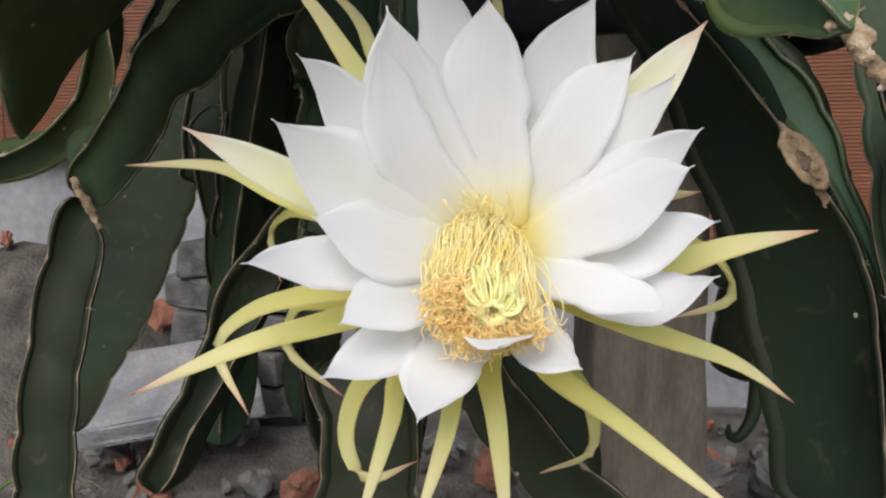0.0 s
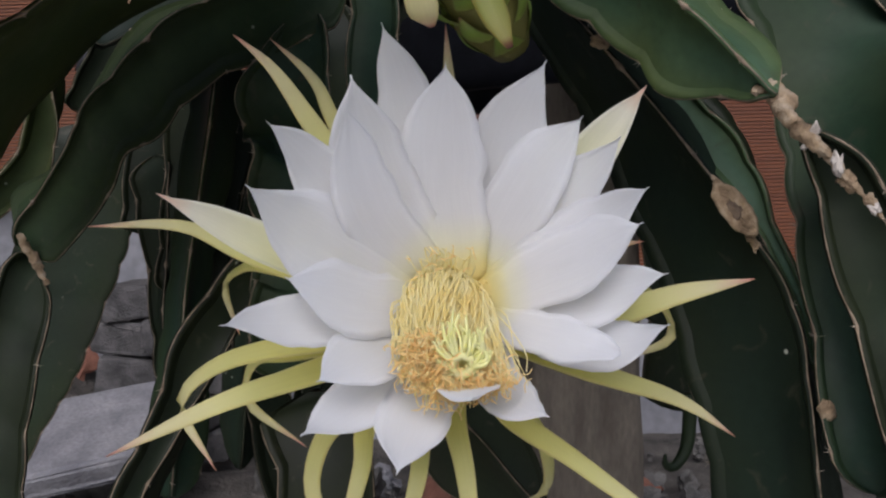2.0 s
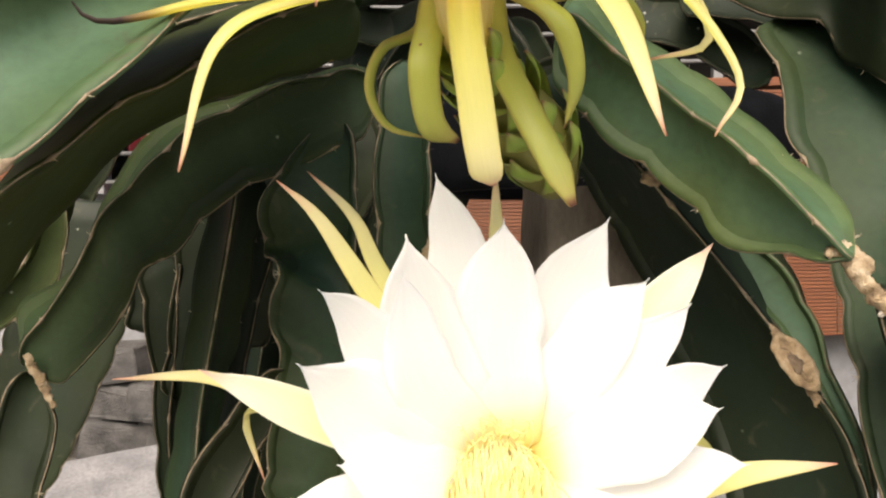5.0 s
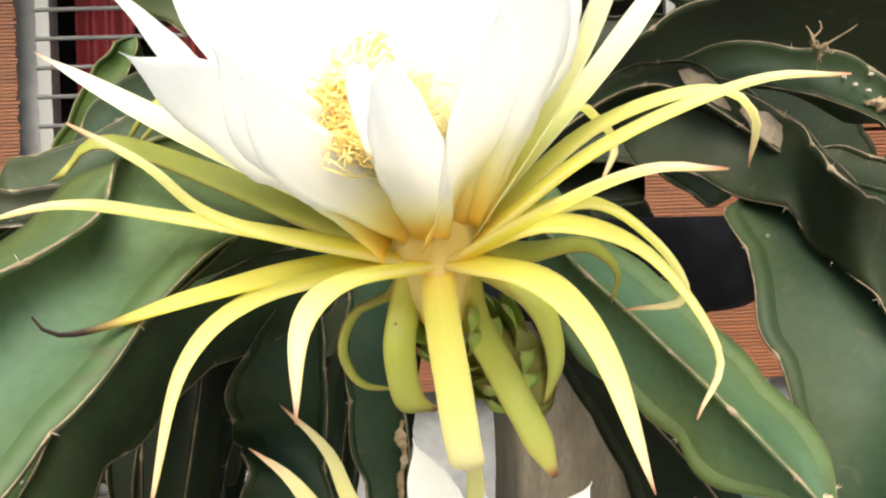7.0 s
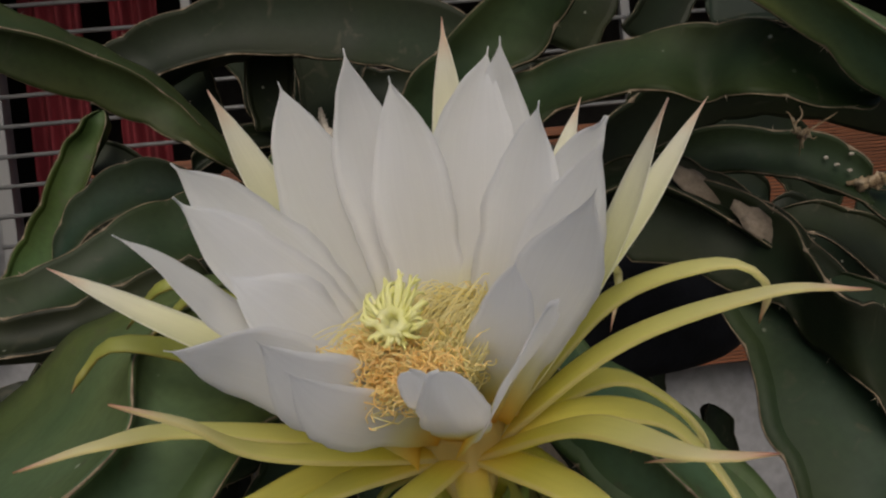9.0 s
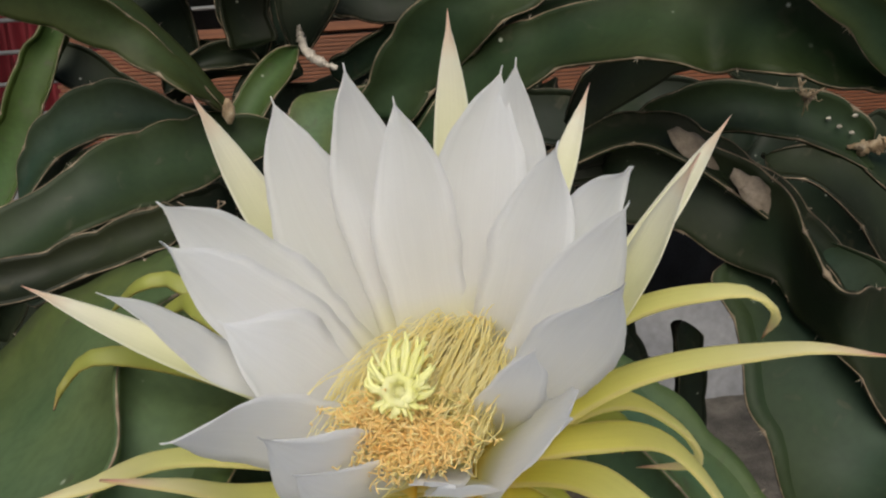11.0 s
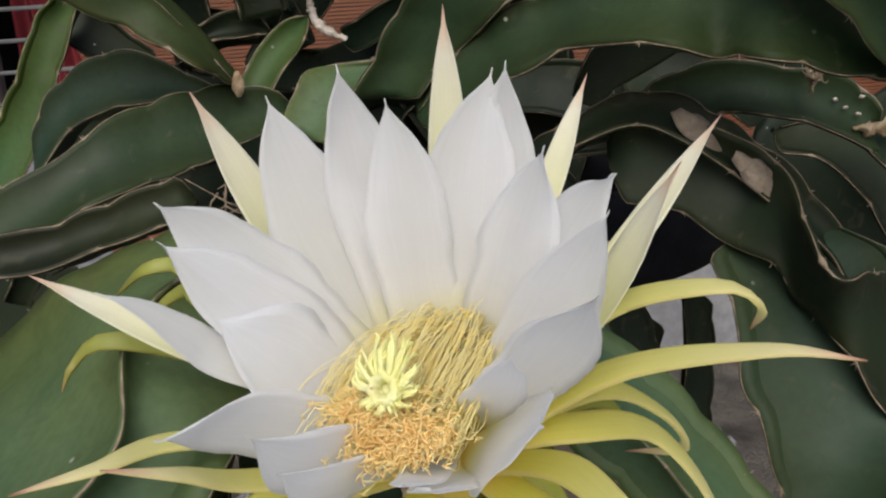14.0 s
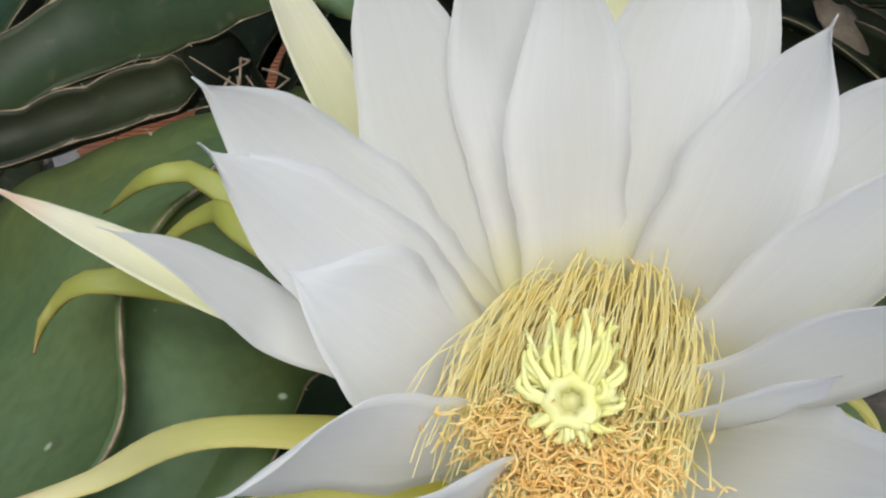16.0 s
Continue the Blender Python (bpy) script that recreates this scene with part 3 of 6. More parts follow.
stem("dark cactus stem drooping to a dry brown end", skin_leaf, 0.0055,
     [(0.066, 0.970, 1.360), (0.001, 0.960, 1.343), (-0.053, 0.950, 1.320), (-0.092, 0.940, 1.297), (-0.124, 0.930, 1.263), (-0.157, 0.915, 1.221), (-0.172, 0.910, 1.182), (-0.204, 0.900, 1.137), (-0.222, 0.900, 1.114)],
     [(0.075, 0.970, 1.305), (0.028, 0.960, 1.282), (-0.027, 0.950, 1.259), (-0.064, 0.940, 1.237), (-0.100, 0.920, 1.194), (-0.120, 0.910, 1.184), (-0.131, 0.900, 1.148), (-0.159, 0.900, 1.118), (-0.195, 0.900, 1.080)],
     [(0.066, 1.030, 1.375), (0.006, 1.020, 1.358), (-0.043, 1.010, 1.343), (-0.126, 1.000, 1.315), (-0.157, 0.990, 1.275), (-0.176, 0.980, 1.237), (-0.193, 0.965, 1.185), (-0.233, 0.950, 1.155), (-0.231, 0.930, 1.129)])
stem("dark green three-winged cactus stem with corky tan margins", skin_shaded, 0.0055,
     [(-0.219, 0.900, 1.114), (-0.229, 0.900, 1.075), (-0.246, 0.900, 1.028), (-0.257, 0.890, 0.962), (-0.267, 0.880, 0.874), (-0.277, 0.870, 0.708)],
     [(-0.192, 0.910, 1.083), (-0.193, 0.910, 1.054), (-0.197, 0.900, 1.017), (-0.209, 0.890, 0.951), (-0.213, 0.880, 0.873), (-0.222, 0.870, 0.707)],
     [(-0.236, 0.975, 1.098), (-0.248, 0.972, 1.036), (-0.265, 0.957, 0.929), (-0.279, 0.940, 0.707)])
# underside of the broad pale stem, its shade put into a darker skin
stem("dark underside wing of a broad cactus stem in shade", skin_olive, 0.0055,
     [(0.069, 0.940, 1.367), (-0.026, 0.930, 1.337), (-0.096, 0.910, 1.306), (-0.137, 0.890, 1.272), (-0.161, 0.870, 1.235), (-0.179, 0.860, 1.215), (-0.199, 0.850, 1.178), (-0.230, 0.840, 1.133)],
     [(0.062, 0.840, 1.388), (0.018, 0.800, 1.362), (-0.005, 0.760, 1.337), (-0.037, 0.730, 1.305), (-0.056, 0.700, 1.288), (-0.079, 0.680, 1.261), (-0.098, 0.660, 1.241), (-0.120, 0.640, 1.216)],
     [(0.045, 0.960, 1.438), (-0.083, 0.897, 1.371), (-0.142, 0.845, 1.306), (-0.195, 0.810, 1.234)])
stem("dark green three-winged cactus stem with corky tan margins", skin_shaded, 0.0055,
     [(-0.345, 1.600, 1.267), (-0.372, 1.600, 1.111), (-0.405, 1.600, 1.018), (-0.431, 1.600, 0.963), (-0.480, 1.590, 0.853), (-0.537, 1.580, 0.762), (-0.596, 1.570, 0.653)],
     [(-0.535, 1.600, 1.273), (-0.564, 1.600, 1.117), (-0.589, 1.600, 1.005), (-0.613, 1.600, 0.930), (-0.647, 1.600, 0.836), (-0.682, 1.600, 0.741), (-0.717, 1.600, 0.645)],
     [(-0.440, 1.670, 1.270), (-0.497, 1.670, 1.012), (-0.564, 1.665, 0.844), (-0.656, 1.655, 0.649)])
stem("deep green ribbed cactus stem hanging straight down", skin_mid, 0.0055,
     [(-0.086, 1.020, 1.284), (-0.088, 1.000, 1.224), (-0.100, 0.990, 1.151), (-0.107, 0.970, 1.059), (-0.119, 0.950, 0.963), (-0.130, 0.940, 0.873)],
     [(-0.036, 1.020, 1.274), (-0.043, 1.000, 1.214), (-0.058, 0.990, 1.131), (-0.072, 0.970, 1.058), (-0.065, 0.950, 1.003), (-0.079, 0.940, 0.872)],
     [(-0.050, 0.970, 1.278), (-0.053, 0.950, 1.227), (-0.066, 0.940, 1.145), (-0.078, 0.930, 1.069), (-0.079, 0.910, 1.012), (-0.091, 0.900, 0.886)])
stem("dark green three-winged cactus stem with corky tan margins", skin_shaded, 0.0055,
     [(-0.027, 1.050, 1.274), (-0.033, 1.050, 1.221), (-0.059, 1.040, 1.117), (-0.069, 1.020, 1.027), (-0.052, 1.000, 0.993)],
     [(-0.072, 1.060, 1.274), (-0.073, 1.060, 1.221), (-0.088, 1.050, 1.116), (-0.098, 1.030, 1.025), (-0.088, 1.010, 0.992)],
     [(-0.049, 1.115, 1.274), (-0.060, 1.112, 1.186), (-0.080, 1.092, 1.056), (-0.070, 1.065, 0.993)])
stem("wide blue-green cactus stem standing behind the flowers", skin_mid, 0.0055,
     [(0.026, 0.980, 1.316), (-0.021, 0.933, 1.247), (-0.025, 0.950, 1.198), (-0.001, 0.878, 1.186), (-0.016, 0.920, 1.138), (-0.006, 0.910, 1.109), (-0.013, 0.900, 1.063), (-0.008, 0.890, 1.070), (-0.019, 0.880, 0.987)],
     [(0.047, 0.960, 1.314), (0.054, 0.940, 1.249), (0.052, 0.920, 1.182), (0.059, 0.910, 1.139), (0.068, 0.900, 1.097), (0.068, 0.890, 1.064), (0.054, 0.880, 1.070), (0.043, 0.870, 0.988)],
     [(0.036, 1.050, 1.315), (0.023, 0.989, 1.179), (0.030, 0.980, 1.085), (0.012, 0.955, 0.988)])
stem("dark green three-winged cactus stem with corky tan margins", skin_mid, 0.0055,
     [(0.078, 0.970, 1.367), (0.073, 0.960, 1.304), (0.070, 0.950, 1.239), (0.075, 0.940, 1.179), (0.088, 0.930, 1.135), (0.092, 0.920, 1.069)],
     [(0.112, 0.950, 1.363), (0.116, 0.940, 1.303), (0.116, 0.930, 1.239), (0.119, 0.920, 1.181), (0.121, 0.910, 1.138), (0.124, 0.900, 1.074)],
     [(0.095, 1.030, 1.365), (0.094, 1.013, 1.260), (0.099, 0.997, 1.166), (0.108, 0.980, 1.072)])
stem("dark green three-winged cactus stem with corky tan margins", skin_shaded, 0.0055,
     [(-0.194, 1.120, 1.185), (-0.189, 1.120, 1.133), (-0.182, 1.120, 1.075), (-0.171, 1.100, 0.995), (-0.167, 1.100, 0.878)],
     [(-0.143, 1.100, 1.197), (-0.148, 1.100, 1.141), (-0.152, 1.100, 1.079), (-0.153, 1.080, 1.001), (-0.142, 1.080, 0.883)],
     [(-0.169, 1.170, 1.191), (-0.168, 1.170, 1.117), (-0.164, 1.157, 1.024), (-0.155, 1.150, 0.880)])
stem("dark curved cactus stem running down past the bloom", skin_shaded, 0.0055,
     [(-0.004, 0.900, 1.112), (-0.039, 0.880, 1.073), (-0.067, 0.860, 1.028), (-0.081, 0.840, 0.976), (-0.105, 0.820, 0.924), (-0.124, 0.800, 0.881)],
     [(0.011, 0.920, 1.091), (-0.016, 0.900, 1.050), (-0.037, 0.880, 1.012), (-0.061, 0.860, 0.966), (-0.089, 0.840, 0.917), (-0.106, 0.820, 0.872)],
     [(0.003, 0.970, 1.082), (-0.044, 0.937, 1.014), (-0.080, 0.903, 0.934), (-0.115, 0.870, 0.856)])
stem("dark green three-winged cactus stem with corky tan margins", skin_shaded, 0.0055,
     [(-0.011, 0.900, 0.960), (0.003, 0.880, 0.927), (0.011, 0.870, 0.897), (0.005, 0.860, 0.848), (0.002, 0.850, 0.804)],
     [(0.067, 0.900, 0.981), (0.084, 0.880, 0.938), (0.086, 0.870, 0.898), (0.089, 0.860, 0.850), (0.090, 0.850, 0.807)],
     [(0.028, 0.970, 0.970), (0.045, 0.947, 0.921), (0.048, 0.933, 0.865), (0.046, 0.920, 0.806)])
stem("thin curved cactus stem with a light frosted edge", skin_olive, 0.0055,
     [(-0.229, 0.980, 1.253), (-0.236, 0.980, 1.219), (-0.249, 0.970, 1.182), (-0.279, 0.960, 1.151), (-0.324, 0.950, 1.134), (-0.350, 0.940, 1.132)],
     [(-0.221, 1.000, 1.263), (-0.218, 1.000, 1.215), (-0.227, 0.990, 1.167), (-0.269, 0.980, 1.130), (-0.333, 0.970, 1.110), (-0.367, 0.960, 1.105)],
     [(-0.225, 1.040, 1.288), (-0.234, 1.033, 1.219), (-0.292, 1.017, 1.165), (-0.358, 1.000, 1.148)])
stem("dark green three-winged cactus stem with corky tan margins", skin_shaded, 0.0055,
     [(0.141, 0.860, 0.990), (0.165, 0.850, 0.961), (0.206, 0.840, 0.911), (0.248, 0.830, 0.876), (0.272, 0.820, 0.846)],
     [(0.116, 0.880, 0.938), (0.144, 0.870, 0.904), (0.176, 0.860, 0.872), (0.206, 0.850, 0.835), (0.228, 0.840, 0.808)],
     [(0.128, 0.930, 0.934), (0.167, 0.917, 0.889), (0.215, 0.903, 0.838), (0.250, 0.890, 0.797)])
stem("broad dark green cactus stem across the barred window", skin_shaded, 0.0055,
     [(-0.200, 1.220, 1.656), (-0.143, 1.210, 1.695), (-0.038, 1.200, 1.725), (0.065, 1.190, 1.729), (0.190, 1.180, 1.700), (0.275, 1.170, 1.654)],
     [(-0.160, 1.200, 1.611), (-0.101, 1.200, 1.648), (-0.023, 1.190, 1.659), (0.071, 1.180, 1.646), (0.182, 1.170, 1.617), (0.254, 1.160, 1.584)],
     [(-0.180, 1.290, 1.614), (-0.061, 1.278, 1.665), (0.107, 1.262, 1.658), (0.264, 1.245, 1.599)])
stem("dark green three-winged cactus stem with corky tan margins", skin_shaded, 0.0055,
     [(-0.119, 1.100, 1.307), (-0.142, 1.100, 1.255), (-0.147, 1.100, 1.195), (-0.155, 1.100, 1.123), (-0.166, 1.100, 1.038)],
     [(-0.021, 1.080, 1.330), (-0.065, 1.080, 1.268), (-0.094, 1.080, 1.205), (-0.118, 1.080, 1.135), (-0.132, 1.080, 1.040)],
     [(-0.070, 1.150, 1.318), (-0.109, 1.150, 1.241), (-0.131, 1.150, 1.153), (-0.149, 1.150, 1.039)])
stem("dark green three-winged cactus stem with corky tan margins", skin_shaded, 0.0055,
     [(-0.199, 1.160, 1.282), (-0.205, 1.160, 1.231), (-0.215, 1.160, 1.168), (-0.224, 1.160, 1.104)],
     [(-0.137, 1.150, 1.303), (-0.153, 1.150, 1.229), (-0.169, 1.150, 1.166), (-0.185, 1.150, 1.103)],
     [(-0.168, 1.215, 1.292), (-0.179, 1.215, 1.230), (-0.192, 1.215, 1.167), (-0.205, 1.215, 1.103)])
stem("dark green three-winged cactus stem with corky tan margins", skin_shaded, 0.0055,
     [(-0.275, 1.000, 1.414), (-0.187, 1.000, 1.411), (-0.125, 1.000, 1.427), (-0.046, 1.000, 1.452)],
     [(-0.273, 0.980, 1.377), (-0.186, 0.980, 1.379), (-0.124, 0.980, 1.395), (-0.042, 0.980, 1.418)],
     [(-0.274, 1.060, 1.366), (-0.186, 1.060, 1.365), (-0.125, 1.060, 1.381), (-0.044, 1.060, 1.405)])
# filler stems; their dark skin stands in for shade in the gaps
stem("dark green three-winged cactus stem with corky tan margins", skin_shaded, 0.0055,
     [(-0.171, 1.300, 1.704), (-0.139, 1.300, 1.651), (-0.104, 1.290, 1.602), (-0.081, 1.280, 1.561)],
     [(-0.083, 1.280, 1.697), (-0.061, 1.280, 1.645), (-0.054, 1.270, 1.605), (-0.049, 1.270, 1.565)],
     [(-0.127, 1.350, 1.700), (-0.100, 1.350, 1.648), (-0.079, 1.340, 1.604), (-0.065, 1.335, 1.563)])
stem("dark green three-winged cactus stem with corky tan margins", skin_shaded, 0.0055,
     [(0.030, 1.330, 1.696), (0.036, 1.330, 1.628), (0.052, 1.320, 1.572)],
     [(0.139, 1.300, 1.687), (0.107, 1.300, 1.629), (0.067, 1.300, 1.571)],
     [(0.085, 1.375, 1.691), (0.076, 1.375, 1.650), (0.068, 1.373, 1.609), (0.060, 1.370, 1.571)])
stem("dark green three-winged cactus stem with corky tan margins", skin_shaded, 0.0055,
     [(0.068, 1.360, 1.677), (0.145, 1.360, 1.658), (0.225, 1.360, 1.653), (0.301, 1.360, 1.684)],
     [(0.064, 1.350, 1.635), (0.141, 1.350, 1.609), (0.206, 1.350, 1.608), (0.297, 1.350, 1.635)],
     [(0.066, 1.415, 1.656), (0.143, 1.415, 1.633), (0.216, 1.415, 1.631), (0.299, 1.415, 1.659)])
stem("dark green three-winged cactus stem with corky tan margins", skin_shaded, 0.0055,
     [(0.682, 1.350, 1.335), (0.753, 1.340, 1.281), (0.801, 1.330, 1.205), (0.833, 1.320, 1.085)],
     [(0.753, 1.360, 1.392), (0.852, 1.350, 1.312), (0.918, 1.340, 1.225), (0.963, 1.330, 1.086)],
     [(0.718, 1.415, 1.363), (0.802, 1.405, 1.297), (0.859, 1.395, 1.215), (0.898, 1.385, 1.086)])
stem("dark green three-winged cactus stem with corky tan margins", skin_shaded, 0.0055,
     [(0.323, 1.100, 1.518), (0.406, 1.080, 1.574), (0.485, 1.060, 1.594), (0.561, 1.040, 1.598), (0.660, 1.020, 1.584)],
     [(0.335, 1.140, 1.459), (0.423, 1.140, 1.511), (0.512, 1.130, 1.536), (0.600, 1.120, 1.523), (0.708, 1.100, 1.483)],
     [(0.329, 1.180, 1.468), (0.443, 1.165, 1.530), (0.553, 1.145, 1.542), (0.684, 1.120, 1.514)])
stem("dark green three-winged cactus stem with corky tan margins", skin_shaded, 0.0055,
     [(0.520, 1.100, 1.413), (0.580, 1.090, 1.397), (0.627, 1.080, 1.344), (0.664, 1.070, 1.259), (0.675, 1.060, 1.155)],
     [(0.568, 1.120, 1.444), (0.656, 1.110, 1.407), (0.720, 1.100, 1.339), (0.759, 1.090, 1.244), (0.786, 1.080, 1.135)],
     [(0.544, 1.170, 1.429), (0.637, 1.157, 1.382), (0.699, 1.143, 1.282), (0.731, 1.130, 1.145)])
# more fillers with faint margins, coloured as the shaded depth of the thicket
stem("dark green three-winged cactus stem with corky tan margins", skin_shaded, 0.0050,
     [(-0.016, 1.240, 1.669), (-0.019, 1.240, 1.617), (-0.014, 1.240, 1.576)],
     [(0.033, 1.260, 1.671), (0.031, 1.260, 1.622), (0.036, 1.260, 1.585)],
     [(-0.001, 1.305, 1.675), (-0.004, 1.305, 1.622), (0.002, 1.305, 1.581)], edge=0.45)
stem("dark green three-winged cactus stem with corky tan margins", skin_deep_shade, 0.0050,
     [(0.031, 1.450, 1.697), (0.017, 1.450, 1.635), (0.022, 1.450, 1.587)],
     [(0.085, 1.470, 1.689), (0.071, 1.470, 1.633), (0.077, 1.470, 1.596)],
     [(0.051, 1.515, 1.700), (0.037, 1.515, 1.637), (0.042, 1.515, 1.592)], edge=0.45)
stem("dark green three-winged cactus stem with corky tan margins", skin_shaded, 0.0050,
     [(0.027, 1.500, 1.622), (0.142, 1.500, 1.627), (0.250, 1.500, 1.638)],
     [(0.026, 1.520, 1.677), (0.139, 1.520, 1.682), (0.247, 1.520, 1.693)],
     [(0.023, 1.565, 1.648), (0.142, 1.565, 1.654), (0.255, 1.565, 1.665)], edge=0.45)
stem("dark green three-winged cactus stem with corky tan margins", skin_shaded, 0.0050,
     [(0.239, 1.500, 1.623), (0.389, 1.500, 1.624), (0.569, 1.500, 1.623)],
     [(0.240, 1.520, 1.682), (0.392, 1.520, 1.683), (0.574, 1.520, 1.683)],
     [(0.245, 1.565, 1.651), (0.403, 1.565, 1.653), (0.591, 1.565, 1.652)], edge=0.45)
stem("dark green three-winged cactus stem with corky tan margins", skin_deep_shade, 0.0050,
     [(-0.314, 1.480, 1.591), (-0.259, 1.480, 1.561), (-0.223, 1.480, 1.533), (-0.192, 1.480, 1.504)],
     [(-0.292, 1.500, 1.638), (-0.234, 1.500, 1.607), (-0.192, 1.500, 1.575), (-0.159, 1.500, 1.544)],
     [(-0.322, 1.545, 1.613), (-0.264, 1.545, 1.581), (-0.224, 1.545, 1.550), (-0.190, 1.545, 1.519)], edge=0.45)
stem("dark green three-winged cactus stem with corky tan margins", skin_deep_shade, 0.0050,
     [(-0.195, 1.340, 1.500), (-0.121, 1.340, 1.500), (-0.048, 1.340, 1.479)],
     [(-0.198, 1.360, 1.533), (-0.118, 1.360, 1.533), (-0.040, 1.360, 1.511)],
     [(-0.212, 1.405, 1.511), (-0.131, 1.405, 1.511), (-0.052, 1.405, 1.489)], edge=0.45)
stem("dark green three-winged cactus stem with corky tan margins", skin_deep_shade, 0.0050,
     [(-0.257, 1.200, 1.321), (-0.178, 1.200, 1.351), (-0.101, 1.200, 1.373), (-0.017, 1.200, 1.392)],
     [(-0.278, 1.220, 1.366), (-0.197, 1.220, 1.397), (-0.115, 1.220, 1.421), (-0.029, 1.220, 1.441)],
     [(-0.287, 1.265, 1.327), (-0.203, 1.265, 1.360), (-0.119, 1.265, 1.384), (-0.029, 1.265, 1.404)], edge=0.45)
stem("dark green three-winged cactus stem with corky tan margins", skin_shaded, 0.0050,
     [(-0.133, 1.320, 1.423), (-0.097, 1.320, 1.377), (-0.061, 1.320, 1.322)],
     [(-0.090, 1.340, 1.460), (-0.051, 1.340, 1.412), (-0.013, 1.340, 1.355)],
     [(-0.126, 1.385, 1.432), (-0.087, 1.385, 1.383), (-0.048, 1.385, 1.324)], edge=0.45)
stem("dark green three-winged cactus stem with corky tan margins", skin_deep_shade, 0.0050,
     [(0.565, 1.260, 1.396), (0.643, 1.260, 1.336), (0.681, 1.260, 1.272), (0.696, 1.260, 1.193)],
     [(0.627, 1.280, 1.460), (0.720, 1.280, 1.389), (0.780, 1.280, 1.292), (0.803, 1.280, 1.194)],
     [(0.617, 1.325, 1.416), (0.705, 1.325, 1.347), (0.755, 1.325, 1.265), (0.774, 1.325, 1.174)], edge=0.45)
stem("dark green three-winged cactus stem with corky tan margins", skin_deep_shade, 0.0050,
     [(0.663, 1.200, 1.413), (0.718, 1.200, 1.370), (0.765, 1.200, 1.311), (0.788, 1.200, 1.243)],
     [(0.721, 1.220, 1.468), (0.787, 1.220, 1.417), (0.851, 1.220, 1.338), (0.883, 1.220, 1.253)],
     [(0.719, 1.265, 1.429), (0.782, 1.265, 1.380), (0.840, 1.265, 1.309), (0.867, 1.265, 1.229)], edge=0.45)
stem("dark green three-winged cactus stem with corky tan margins", skin_shaded, 0.0050,
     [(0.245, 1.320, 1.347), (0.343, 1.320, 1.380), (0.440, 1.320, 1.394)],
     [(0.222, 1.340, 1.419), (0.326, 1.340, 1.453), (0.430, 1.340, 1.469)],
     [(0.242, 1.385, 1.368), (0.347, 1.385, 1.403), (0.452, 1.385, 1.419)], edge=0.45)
stem("dark green three-winged cactus stem with corky tan margins", skin_deep_shade, 0.0050,
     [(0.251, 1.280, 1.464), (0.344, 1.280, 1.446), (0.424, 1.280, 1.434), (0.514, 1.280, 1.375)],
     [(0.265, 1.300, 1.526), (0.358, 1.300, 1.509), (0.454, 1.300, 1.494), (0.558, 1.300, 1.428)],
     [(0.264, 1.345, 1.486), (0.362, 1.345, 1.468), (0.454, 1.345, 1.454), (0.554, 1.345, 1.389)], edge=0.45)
stem("dark green three-winged cactus stem with corky tan margins", skin_deep_shade, 0.0050,
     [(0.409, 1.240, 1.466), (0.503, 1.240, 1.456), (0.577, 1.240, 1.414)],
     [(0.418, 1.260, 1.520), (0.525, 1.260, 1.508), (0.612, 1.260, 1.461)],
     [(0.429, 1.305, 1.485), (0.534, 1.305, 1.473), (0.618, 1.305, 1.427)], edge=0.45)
stem("dark green three-winged cactus stem with corky tan margins", skin_shaded, 0.0050,
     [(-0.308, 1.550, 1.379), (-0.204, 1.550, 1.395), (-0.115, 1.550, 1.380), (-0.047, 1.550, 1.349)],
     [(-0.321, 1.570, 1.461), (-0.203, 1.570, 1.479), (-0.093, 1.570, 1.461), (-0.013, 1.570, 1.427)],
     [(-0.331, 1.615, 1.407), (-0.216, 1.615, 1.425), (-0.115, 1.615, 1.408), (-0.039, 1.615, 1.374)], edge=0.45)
stem("dark green three-winged cactus stem with corky tan margins", skin_shaded, 0.0050,
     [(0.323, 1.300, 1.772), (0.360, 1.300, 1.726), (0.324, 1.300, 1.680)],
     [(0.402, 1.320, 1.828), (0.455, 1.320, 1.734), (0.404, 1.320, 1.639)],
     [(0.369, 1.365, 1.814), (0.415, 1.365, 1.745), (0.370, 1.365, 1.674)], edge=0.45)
stem("dark green three-winged cactus stem with corky tan margins", skin_deep_shade, 0.0050,
     [(0.507, 1.400, 1.820), (0.520, 1.400, 1.753), (0.474, 1.400, 1.689)],
     [(0.590, 1.420, 1.840), (0.601, 1.420, 1.742), (0.542, 1.420, 1.653)],
     [(0.563, 1.465, 1.847), (0.576, 1.465, 1.764), (0.521, 1.465, 1.685)], edge=0.45)
stem("dark green three-winged cactus stem with corky tan margins", skin_deep_shade, 0.0050,
     [(0.524, 1.220, 1.651), (0.609, 1.220, 1.654), (0.683, 1.220, 1.617)],
     [(0.533, 1.240, 1.711), (0.633, 1.240, 1.713), (0.722, 1.240, 1.671)],
     [(0.552, 1.285, 1.690), (0.648, 1.285, 1.693), (0.733, 1.285, 1.651)], edge=0.45)
stem("dark green three-winged cactus stem with corky tan margins", skin_shaded, 0.0050,
     [(0.135, 1.550, 1.929), (0.047, 1.550, 1.876), (-0.035, 1.550, 1.855)],
     [(0.172, 1.570, 1.872), (0.074, 1.570, 1.813), (-0.021, 1.570, 1.789)],
     [(0.153, 1.615, 1.925), (0.057, 1.615, 1.867), (-0.035, 1.615, 1.844)], edge=0.45)
